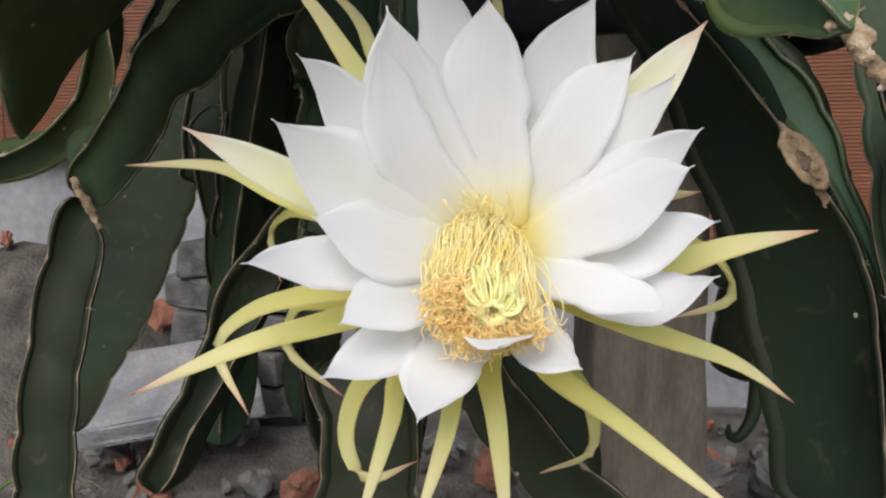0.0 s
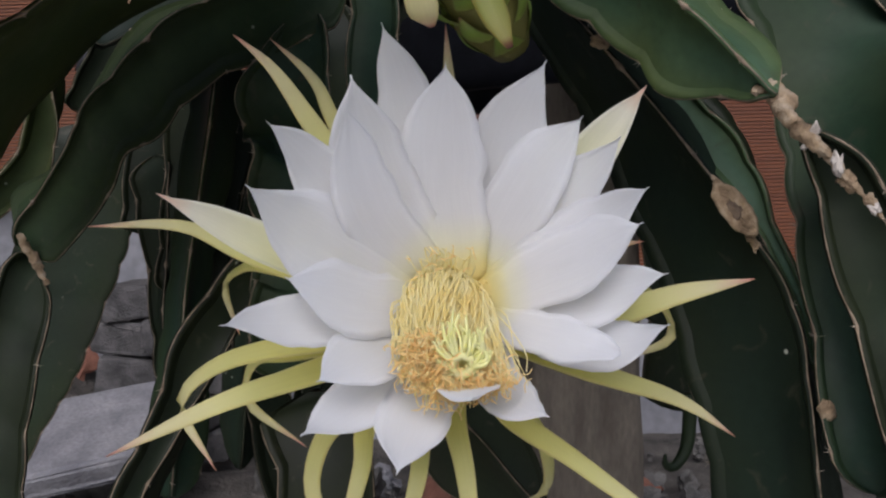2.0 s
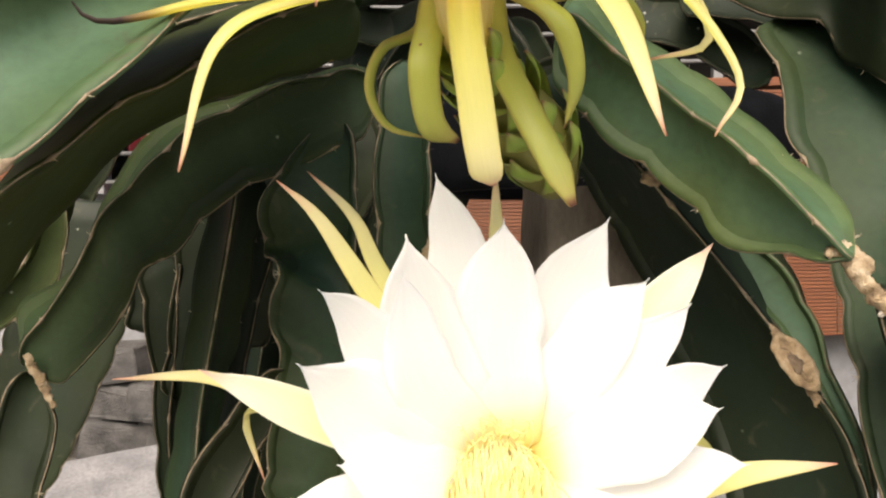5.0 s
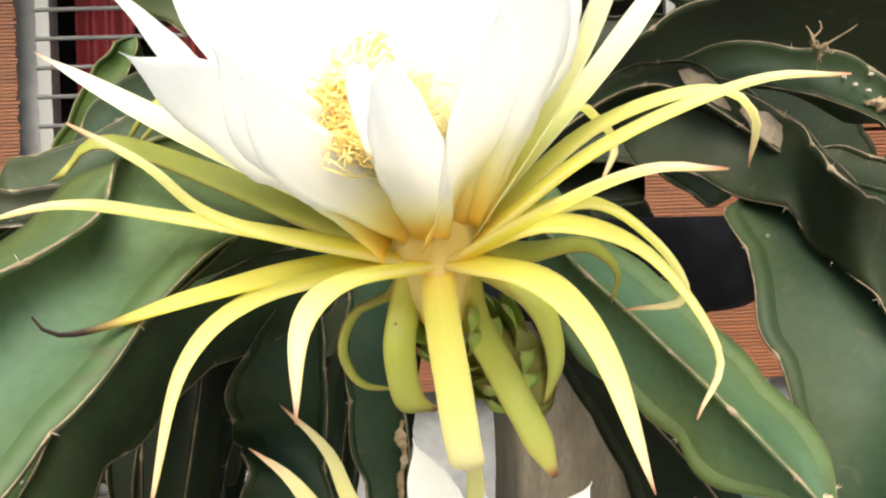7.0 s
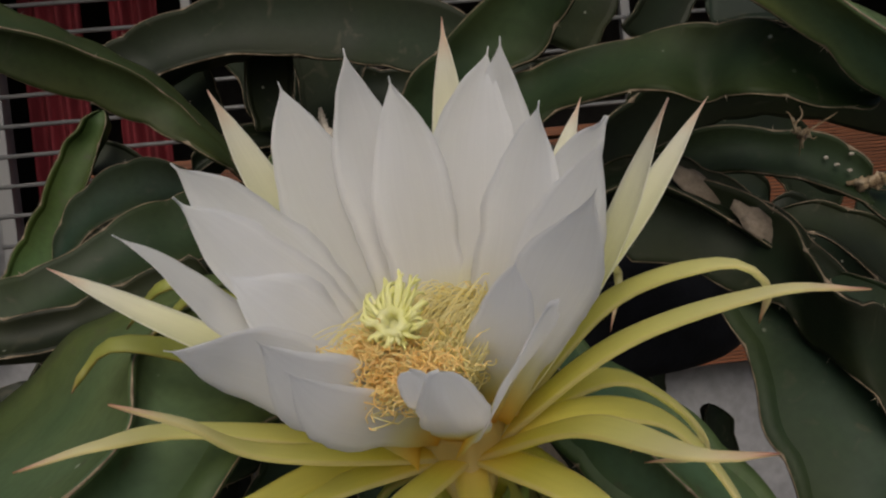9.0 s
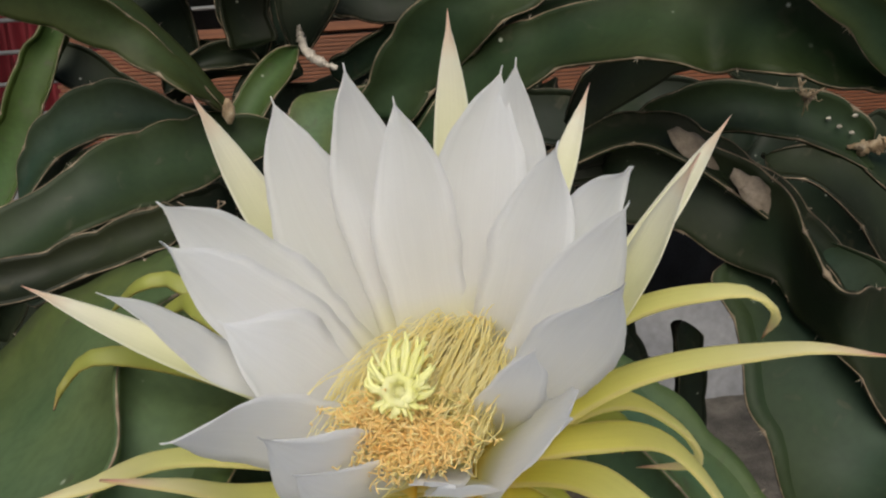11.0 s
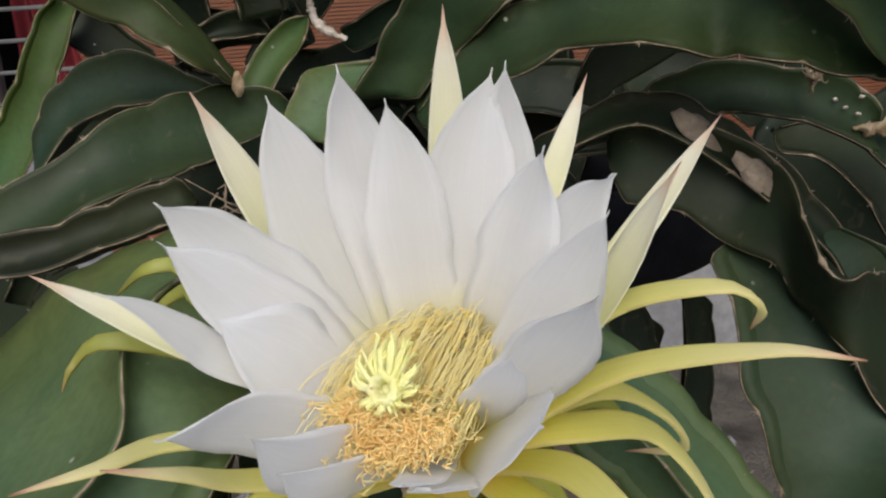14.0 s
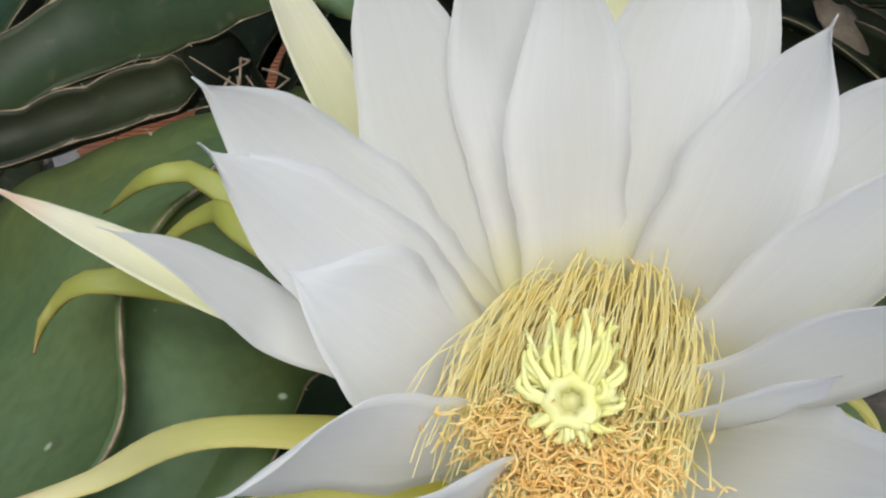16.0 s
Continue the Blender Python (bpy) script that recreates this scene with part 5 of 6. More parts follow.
def heart(bloom, tip, clumps, count, seed, shift=(0.0, 0.0), ring=1.0, crown=0):
    """The stamens that drape forward in threads, their tangled anthers, and the style with its ruffled stigma."""
    r = np.random.default_rng(seed)
    tip = np.array(tip)
    start = bloom.foot + bloom.axis * 0.030
    way = unit(tip - start)
    down = unit(np.array((0, 0, -1.0)) - way * -way[2])
    level = unit(np.cross(way, down))
    if level[0] < 0:
        level = -level
    a1 = level
    a2 = unit(np.cross(bloom.axis, a1))
    if a2[2] < 0:
        a2 = -a2
    middle = start + level * shift[0] + down * shift[1]
    threads, pollen = [], []
    for n in range(count):
        ang = r.normal(math.pi / 2, 1.25)
        foot = middle + bloom.axis * r.uniform(-0.008, 0.014) + (math.cos(ang) * a1 + math.sin(ang) * a2) * r.uniform(0.013, 0.0205) * ring
        out = (foot - middle) - bloom.axis * ((foot - middle) @ bloom.axis)
        aim, size = clumps[n % len(clumps)]
        end = tip + level * (aim[0] + r.normal(0, size) + 0.35 * (out @ level)) + down * (aim[1] + r.normal(0, size * 0.7)) + way * (aim[2] + r.normal(0, 0.004))
        if n % 47 == 0:
            end = foot + bloom.axis * r.uniform(0.015, 0.045) + out * r.uniform(-0.3, 0.4) + r.normal(0, 0.003, 3)
        mid = foot * 0.65 + end * 0.35 + out * r.uniform(0.1, 0.45) + bloom.axis * r.uniform(0.003, 0.013) + r.normal(0, 0.0012, 3)
        near = foot * 0.25 + end * 0.75 + out * r.uniform(0.0, 0.2) + r.normal(0, 0.0022, 3)
        c = curve([foot, mid, near, end], 12)
        threads.append(tube_rows(c, np.linspace(0.00042, 0.00030, 12), 4))
        if n % 5 > 3:
            continue
        d = unit(r.normal(0, 1, 3) + way * 0.5)
        e = unit(np.cross(d, r.normal(0, 1, 3)))
        long = r.uniform(0.0015, 0.0050)
        c2 = curve([end - d * long, end + e * long * 0.45, end + d * long - e * long * 0.3], 6)
        pollen.append(tube_rows(c2, np.array((0.00018, 0.00027, 0.00031, 0.00031, 0.00027, 0.00016)), 5))
    for n in range(crown):
        # stamens that stand up along the hind petals and bow over towards the stigma
        ang = r.uniform(0.25, 3.1)
        out = math.cos(ang) * a1 + math.sin(ang) * a2
        foot = bloom.foot + bloom.axis * r.uniform(0.022, 0.034) + out * 0.021
        top = bloom.foot + bloom.axis * r.normal(0.066, 0.006) + out * r.uniform(0.022, 0.031) + r.normal(0, 0.003, 3)
        wide = 0.030 + 0.008 * max(0.0, -math.cos(ang))
        end = tip + level * (math.cos(ang) * wide * r.uniform(0.75, 1.15) + r.normal(0, 0.003)) + down * (r.uniform(-0.014, 0.016) + 0.012 * abs(math.cos(ang))) - way * r.uniform(0.008, 0.03)
        over = top * 0.45 + end * 0.55 + bloom.axis * r.uniform(0.002, 0.009) + out * r.uniform(0.001, 0.007)
        c = curve([foot, top, over, end], 14)
        threads.append(tube_rows(c, np.linspace(0.00030, 0.00020, 14), 4))
        if n % 7 == 0:
            d = unit(unit(end - over) + r.normal(0, 0.5, 3))
            c2 = curve([end - d * 0.001, end + d * 0.001 + r.normal(0, 0.0004, 3), end + d * 0.003], 5)
            pollen.append(tube_rows(c2, np.array((0.0002, 0.0004, 0.00052, 0.0004, 0.0002)), 5))
    tagged(joined("stamen_tuft", threads, filament, bloom.thing, "pale yellow thread-like stamens"), kind="stuff")
    tagged(joined("pollen", pollen, anther, bloom.thing, "ochre tangle of pollen-dusted anthers"), kind="stuff")
    c = curve([start - bloom.axis * 0.02, (start + tip) / 2 + bloom.axis * 0.006, tip - way * 0.004], 10)
    grid_mesh("style", tube_rows(c, np.full(10, 0.0034), 10), stigma_lime, bloom.thing, "thick yellow style", caps=True)
    rim = [(0.013, 0.0032), (0.009, 0.0046), (0.005, 0.0062), (0.001, 0.0070), (-0.0016, 0.0064), (-0.0022, 0.0048), (-0.0012, 0.0034), (0.002, 0.0026), (0.006, 0.0020)]
    collar = []
    for back, wide in rim:
        angles = np.linspace(0, 2 * math.pi, 28, endpoint=False)
        collar.append([tip - way * back + wide * (1 + 0.10 * math.sin(7 * a + 40 * back)) * (math.cos(a) * level + math.sin(a) * down) for a in angles])
    stigma = grid_mesh("stigma", collar, stigma_lime, bloom.thing, "ruffled lime yellow stigma", caps=True)
    for k in range(72):
        ang = 2 * math.pi * k / 72 + r.uniform(-0.3, 0.3)
        ray = math.cos(ang) * level + math.sin(ang) * down
        upward = max(0.0, -math.sin(ang))
        foot = tip + ray * r.uniform(0.0045, 0.0066) + way * r.uniform(-0.005, 0.001)
        reach = r.uniform(0.002, 0.006) + 0.004 * abs(math.cos(ang)) * r.uniform(0.3, 1)
        climb = r.uniform(0.0, 0.004) + 0.013 * upward * r.uniform(0.2, 1.0) + 0.007 * abs(math.cos(ang)) * r.uniform(0, 1)
        mid = foot + ray * reach * 0.8 + way * r.uniform(-0.003, 0.003) - down * climb * 0.45 + r.normal(0, 0.0006, 3)
        end = foot + ray * reach * r.uniform(0.5, 1.0) - way * r.uniform(0.0, 0.007) - down * climb + r.normal(0, 0.0014, 3)
        hook = end + ray * r.uniform(-0.001, 0.002) + down * r.uniform(-0.002, 0.002) + way * r.uniform(-0.001, 0.0015)
        c = curve([foot, mid, end, hook], 11)
        thick = r.uniform(0.5, 0.9)
        grid_mesh("stigma_lobe", tube_rows(c, thick * np.array([0.0015, 0.0015, 0.0014, 0.0013, 0.0012, 0.0011, 0.0010, 0.0010, 0.0010, 0.0009, 0.0005]), 7), stigma_lime, stigma, caps=True)


def tube_and_ovary(bloom, way, radii):
    """The flower tube that runs back from the foot to the scaly ovary."""
    c = curve(way, 18)
    r = np.interp(np.linspace(0, 1, 18), np.linspace(0, 1, len(radii)), radii)
    body = grid_mesh("flower_tube", tube_rows(c, r, 18), scale_green, bloom.thing, "green fleshy flower tube and ovary", caps=True)
    t = tangents(c)
    k = 0
    for i in range(2, 17, 2):
        for j in range(5):
            ang = 2.4 * k
            k += 1
            side = unit(np.cross(t[i], (0.3, 0.2, 0.9)))
            other = np.cross(t[i], side)
            out = math.cos(ang) * side + math.sin(ang) * other
            foot = c[i] + out * r[i] * 0.92
            length = 0.040 - 0.012 * (i / 17)
            tip = foot - t[i] * length + out * 0.009
            half = (foot + tip) / 2 + out * 0.0045
            cc = curve([foot, half, tip], 9)
            tt = tangents(cc)
            wide = np.cross(t[i], out)
            rows, uv = [], []
            for q in range(9):
                u = q / 8
                h = 0.0120 * (1 - u**2) * (0.75 + 0.25 * (1 - u)) + 0.0003
                nn = unit(np.cross(wide, tt[q]))
                ring = []
                for v in (-1, -0.5, 0, 0.5, 1):
                    ring.append(cc[q] + wide * h * v - out * 0.25 * h * v * v + out * 0.0009 * (1 - v * v))
                for v in (1, 0.5, 0, -0.5, -1):
                    ring.append(cc[q] + wide * h * v - out * 0.25 * h * v * v - out * 0.0009 * (1 - v * v))
                rows.append(ring)
                uv += [(u, (v + 1) / 2) for v in (-1, -0.5, 0, 0.5, 1, 1, 0.5, 0, -0.5, -1)]
            grid_mesh("scale", rows, scale_green, body, caps=True, uvs=uv)
    return body


def receptacle(bloom, rim=0.0):
    """The fleshy yellow cup from which sepals and petals spring."""
    e1 = unit(np.cross(bloom.axis, (1, 0.2, 0)))
    e2 = np.cross(bloom.axis, e1)
    rows, uv = [], []
    for i, (h, r) in enumerate(((-0.040, 0.010), (-0.030, 0.0135), (-0.018, 0.0165), (-0.004, 0.0205), (0.010, 0.0220), (0.018, 0.0205), (0.024 + rim * 0.2, 0.0182), (0.028 + rim, 0.0172), (0.029 + rim, 0.0164), (0.026 + rim, 0.0155), (0.022, 0.0140), (0.014, 0.008))):
        rows.append([bloom.foot + bloom.axis * h + r * (math.cos(a) * e1 + math.sin(a) * e2) * (1 + 0.05 * math.sin(9 * a)) for a in np.linspace(0, 2 * math.pi, 36, endpoint=False)])
        uv += [(0.12, a / 36) for a in range(36)]
    grid_mesh("receptacle", rows, cup_yellow, bloom.thing, "fleshy yellow cup of the flower", caps=True, uvs=uv)


upper = Bloom("wide open white cactus flower with yellow recurved sepals", (0.138, 0.652, 1.345), (-0.08, -0.42, 0.90), 0.5)
lower = Bloom("open white cactus flower facing outward with yellow sepals", (0.163, 0.700, 1.065), (0.0, -0.86, 0.50))
tube_and_ovary(upper, [(0.141, 0.670, 1.312), (0.155, 0.705, 1.298), (0.182, 0.752, 1.275), (0.205, 0.785, 1.243)], (0.011, 0.013, 0.017, 0.024, 0.026, 0.014))
tube_and_ovary(lower, [(0.163, 0.708, 1.062), (0.165, 0.775, 1.03), (0.17, 0.83, 1.0)], (0.021, 0.016, 0.022, 0.012))
receptacle(upper, 0.008)
receptacle(lower)
CLUMPS = [((-0.002, 0.020, -0.012), 0.009), ((0.010, 0.018, -0.010), 0.008), ((-0.010, 0.009, -0.008), 0.006), ((0.002, 0.014, -0.012), 0.010)]
heart(upper, (0.105, 0.561, 1.420), CLUMPS, 1400, 3, crown=260)
heart(lower, (0.165, 0.590, 1.060), [((-0.016, 0.005, -0.004), 0.007), ((-0.004, 0.012, -0.003), 0.008), ((0.011, 0.009, -0.004), 0.006), ((-0.017, -0.006, -0.006), 0.006)], 1700, 4, (-0.008, 0.001), 0.95)

sepal(upper, [(0.139, 0.635, 1.318), (0.144, 0.632, 1.276), (0.149, 0.636, 1.243), (0.153, 0.652, 1.236)], 0.0181, shape=band_shape, side=(1, 0, 0))
sepal(upper, [(0.157, 0.668, 1.312), (0.170, 0.675, 1.284), (0.185, 0.670, 1.253), (0.197, 0.665, 1.225)], 0.0172, green=True, shape=band_shape, side=(0.9, 0.1, 0.35))
sepal(upper, [(0.122, 0.660, 1.320), (0.118, 0.655, 1.297), (0.122, 0.665, 1.269), (0.136, 0.675, 1.261)], 0.0163, green=True, shape=band_shape, side=(1, 0.1, 0.1))
sepal(upper, [(0.116, 0.685, 1.325), (0.095, 0.685, 1.314), (0.087, 0.690, 1.293), (0.096, 0.700, 1.273), (0.117, 0.710, 1.267)], 0.0120, green=True, shape=sepal_shape, side=(0.45, 0.85, 0.2))
sepal(upper, [(0.173, 0.645, 1.331), (0.189, 0.640, 1.315), (0.196, 0.645, 1.289), (0.191, 0.655, 1.265)], 0.0163, green=True, shape=sepal_shape, side=(0.95, 0.2, -0.2))
sepal(upper, [(0.185, 0.680, 1.343), (0.222, 0.690, 1.346), (0.242, 0.700, 1.330), (0.240, 0.710, 1.311)], 0.0138, green=True, shape=sepal_shape, side=(0.5, 0.6, 0.6))
sepal(upper, [(0.074, 0.653, 1.339), (0.022, 0.628, 1.328), (-0.024, 0.618, 1.315), (-0.040, 0.615, 1.3155), (-0.047, 0.614, 1.323)], 0.0206, dry=True, shape=hooked_shape)
sepal(upper, [(0.055, 0.635, 1.328), (0.023, 0.605, 1.300), (0.010, 0.587, 1.240)], 0.0163)
sepal(upper, [(0.098, 0.576, 1.335), (0.085, 0.524, 1.322), (0.084, 0.503, 1.291)], 0.0172)
sepal(upper, [(0.010, 0.646, 1.367), (-0.030, 0.612, 1.373), (-0.067, 0.610, 1.366)], 0.0163)
sepal(upper, [(0.045, 0.606, 1.362), (0.018, 0.573, 1.386), (-0.006, 0.554, 1.401)], 0.0189)
sepal(upper, [(0.026, 0.695, 1.388), (-0.035, 0.685, 1.410), (-0.059, 0.692, 1.395), (-0.059, 0.672, 1.389)], 0.0189, green=True, side=(0.0, 0.5, 0.85))
sepal(upper, [(0.007, 0.732, 1.426), (-0.021, 0.731, 1.436), (-0.054, 0.767, 1.410)], 0.0163, green=True, side=(0.0, 0.5, 0.85))
sepal(upper, [(0.024, 0.672, 1.426), (0.003, 0.693, 1.431), (-0.028, 0.707, 1.407)], 0.0163, green=True, side=(0.0, 0.5, 0.85))
sepal(upper, [(0.184, 0.585, 1.362), (0.201, 0.497, 1.371), (0.228, 0.489, 1.370)], 0.0189)
sepal(upper, [(0.213, 0.622, 1.390), (0.270, 0.577, 1.413), (0.306, 0.558, 1.412)], 0.0181)
sepal(upper, [(0.221, 0.666, 1.405), (0.276, 0.644, 1.422), (0.301, 0.645, 1.409), (0.310, 0.677, 1.384)], 0.0163)
sepal(upper, [(0.196, 0.635, 1.357), (0.247, 0.653, 1.340), (0.280, 0.648, 1.290), (0.263, 0.635, 1.258)], 0.0181)
sepal(upper, [(0.181, 0.587, 1.331), (0.202, 0.567, 1.303), (0.216, 0.545, 1.249)], 0.0189)
sepal(upper, [(0.214, 0.655, 1.368), (0.255, 0.666, 1.346), (0.274, 0.681, 1.315), (0.244, 0.697, 1.308)], 0.0163)
sepal(upper, [(0.220, 0.724, 1.424), (0.246, 0.749, 1.421), (0.262, 0.777, 1.408), (0.241, 0.733, 1.380)], 0.0112)
petal(upper, [(0.0778, 0.6454, 1.4823), (0.064, 0.642, 1.533)], 0.048)
petal(upper, [(0.1031, 0.6465, 1.5011), (0.097, 0.635, 1.545)], 0.040)
petal(upper, [(0.1223, 0.6366, 1.4861), (0.117, 0.629, 1.529)], 0.040)
petal(upper, [(0.1544, 0.6359, 1.4909), (0.166, 0.629, 1.539)], 0.045)
petal(upper, [(0.1671, 0.6362, 1.4928), (0.171, 0.622, 1.542)], 0.039)
petal(upper, [(0.1734, 0.6103, 1.4691), (0.181, 0.595, 1.507)], 0.042)
petal(upper, [(0.1906, 0.6004, 1.4640), (0.206, 0.578, 1.496)], 0.042)
petal(upper, [(0.1866, 0.5766, 1.4563), (0.197, 0.556, 1.485)], 0.038, side=(0.89, -0.05, -0.45), lean=0.0)
petal(upper, [(0.1722, 0.5574, 1.4299), (0.182, 0.518, 1.464)], 0.036, side=(0.87, -0.05, -0.5), lean=0.0)
petal(upper, [(0.0396, 0.6188, 1.4679), (0.017, 0.604, 1.495)], 0.047)
petal(upper, [(0.0451, 0.6110, 1.4478), (0.018, 0.597, 1.480)], 0.045)
petal(upper, [(0.0486, 0.5662, 1.4094), (0.023, 0.529, 1.422)], 0.036, side=(0.65, 0.10, 0.62), lean=0.0, shape=slim_shape)
petal(upper, [(0.0745, 0.5534, 1.3970), (0.056, 0.523, 1.423)], 0.036, side=(0.65, 0.10, 0.62), lean=0.0, shape=slim_shape)
petal(upper, [(0.108, 0.500, 1.410)], 0.021, shape=round_shape)
petal(upper, [(0.118, 0.497, 1.409)], 0.028, shape=round_shape)
petal(upper, [(0.0812, 0.5503, 1.3874), (0.066, 0.515, 1.412)], 0.028, side=(0.65, 0.10, 0.62), lean=0.0, shape=slim_shape)
petal(upper, [(0.1524, 0.5650, 1.3890), (0.157, 0.499, 1.427)], 0.050, side=(0.75, 0.2, 0.6))
petal(upper, [(0.1481, 0.5812, 1.3982), (0.152, 0.526, 1.442)], 0.027, side=(1.0, 0.0, -0.1), lean=0.0)
petal(upper, [(0.0427, 0.6101, 1.4176), (0.0233, 0.5979, 1.4384), (0.0093, 0.5876, 1.4548), (-0.004, 0.577, 1.466)], 0.0190, side=(0.2, 0.45, 0.7), lean=0.0)
petal(upper, [(0.0577, 0.6073, 1.4214), (0.036, 0.598, 1.445)], 0.060, shape=keen_shape)
pale_petal(upper, [(0.026, 0.667, 1.536)], 0.023)
pale_petal(upper, [(0.152, 0.692, 1.569)], 0.021)
pale_petal(upper, [(0.241, 0.751, 1.526)], 0.017)
pale_petal(upper, [(0.230, 0.568, 1.500)], 0.024)
pale_petal(upper, [(0.280, 0.648, 1.508)], 0.017)
pale_petal(upper, [(-0.062, 0.665, 1.454)], 0.018)

petal(lower, [(0.1380, 0.6916, 1.1877), (0.123, 0.683, 1.245)], 0.040)
petal(lower, [(0.1188, 0.6685, 1.1521), (0.108, 0.648, 1.211)], 0.048)
petal(lower, [(0.1159, 0.6560, 1.1352), (0.107, 0.630, 1.193)], 0.040)
petal(lower, [(0.1559, 0.6799, 1.1541), (0.160, 0.668, 1.219)], 0.052)
petal(lower, [(0.1969, 0.6844, 1.1756), (0.218, 0.674, 1.219)], 0.045)
petal(lower, [(0.2096, 0.6739, 1.1525), (0.238, 0.668, 1.186)], 0.043)
petal(lower, [(0.2297, 0.6711, 1.1407), (0.257, 0.656, 1.173)], 0.037)
petal(lower, [(0.2410, 0.6524, 1.1239), (0.266, 0.627, 1.145)], 0.038)
petal(lower, [(0.2246, 0.6450, 1.1051), (0.259, 0.612, 1.127)], 0.043)
petal(lower, [(0.2387, 0.6409, 1.0864), (0.271, 0.608, 1.101)], 0.039)
petal(lower, [(0.2438, 0.6285, 1.0605), (0.270, 0.600, 1.076)], 0.033)
petal(lower, [(0.0884, 0.6452, 1.1592), (0.066, 0.622, 1.185)], 0.041)
petal(lower, [(0.0826, 0.6290, 1.1255), (0.059, 0.601, 1.152)], 0.050)
petal(lower, [(0.1006, 0.6278, 1.0897), (0.077, 0.600, 1.105)], 0.045)
petal(lower, [(0.0713, 0.6062, 1.0814), (0.050, 0.575, 1.085)], 0.034)
petal(lower, [(0.1127, 0.6068, 1.0605), (0.096, 0.570, 1.058)], 0.039)
petal(lower, [(0.1048, 0.5922, 1.0373), (0.090, 0.556, 1.036)], 0.033)
petal(lower, [(0.1386, 0.5947, 1.0297), (0.134, 0.550, 1.019)], 0.039)
petal(lower, [(0.2135, 0.6180, 1.0680), (0.2420, 0.5860, 1.0640)], 0.027, shape=round_shape)
petal(lower, [(0.169, 0.555, 1.051)], 0.034, shape=round_shape)
petal(lower, [(0.1896, 0.6087, 1.0373), (0.206, 0.575, 1.037)], 0.029)
pale_petal(lower, [(0.278, 0.687, 1.204)], 0.030)
pale_petal(lower, [(0.012, 0.606, 1.149)], 0.024)
sepal(lower, [(0.040, 0.705, 1.106), (-0.008, 0.708, 1.128), (-0.063, 0.697, 1.130)], 0.0143)
sepal(lower, [(0.083, 0.703, 1.179), (0.056, 0.697, 1.221), (0.034, 0.690, 1.242)], 0.0193)
sepal(lower, [(0.090, 0.741, 1.183), (0.070, 0.759, 1.222), (0.040, 0.766, 1.252)], 0.0160)
sepal(lower, [(0.245, 0.674, 1.069), (0.288, 0.654, 1.084), (0.323, 0.633, 1.094)], 0.0218)
sepal(lower, [(0.245, 0.708, 1.030), (0.300, 0.708, 1.010), (0.335, 0.707, 0.986)], 0.0165)
sepal(lower, [(0.076, 0.643, 1.045), (0.038, 0.606, 1.039), (-0.019, 0.600, 1.015)], 0.0165)
sepal(lower, [(0.049, 0.712, 1.049), (0.003, 0.718, 1.035), (-0.018, 0.718, 1.011), (0.011, 0.690, 0.977)], 0.0160)
sepal(lower, [(0.053, 0.743, 1.040), (0.018, 0.775, 1.029), (0.008, 0.788, 0.996), (0.058, 0.740, 0.976)], 0.0134)
sepal(lower, [(0.034, 0.777, 1.094), (-0.003, 0.821, 1.089), (-0.024, 0.857, 1.071), (0.006, 0.780, 1.047)], 0.0118)
sepal(lower, [(0.110, 0.672, 1.013), (0.106, 0.644, 0.989), (0.089, 0.620, 0.932)], 0.0142)
sepal(lower, [(0.142, 0.654, 1.012), (0.139, 0.619, 0.991), (0.123, 0.600, 0.942)], 0.0138)
sepal(lower, [(0.159, 0.651, 1.022), (0.165, 0.628, 0.992), (0.171, 0.610, 0.933)], 0.0150)
sepal(lower, [(0.188, 0.677, 1.016), (0.231, 0.657, 0.987), (0.294, 0.620, 0.946)], 0.0142)
sepal(lower, [(0.207, 0.746, 0.992), (0.221, 0.763, 0.965), (0.222, 0.784, 0.927), (0.187, 0.740, 0.927)], 0.0134)
sepal(lower, [(0.092, 0.705, 1.008), (0.073, 0.709, 0.986), (0.068, 0.702, 0.959), (0.083, 0.689, 0.940), (0.115, 0.680, 0.955)], 0.0160)
sepal(lower, [(0.280, 0.790, 1.072), (0.315, 0.814, 1.054), (0.322, 0.823, 1.028), (0.273, 0.760, 1.026)], 0.0134)
sepal(lower, [(0.251, 0.761, 1.101), (0.284, 0.730, 1.109)], 0.0160)
sepal(lower, [(0.162, 0.761, 1.182), (0.160, 0.740, 1.253)], 0.0185)


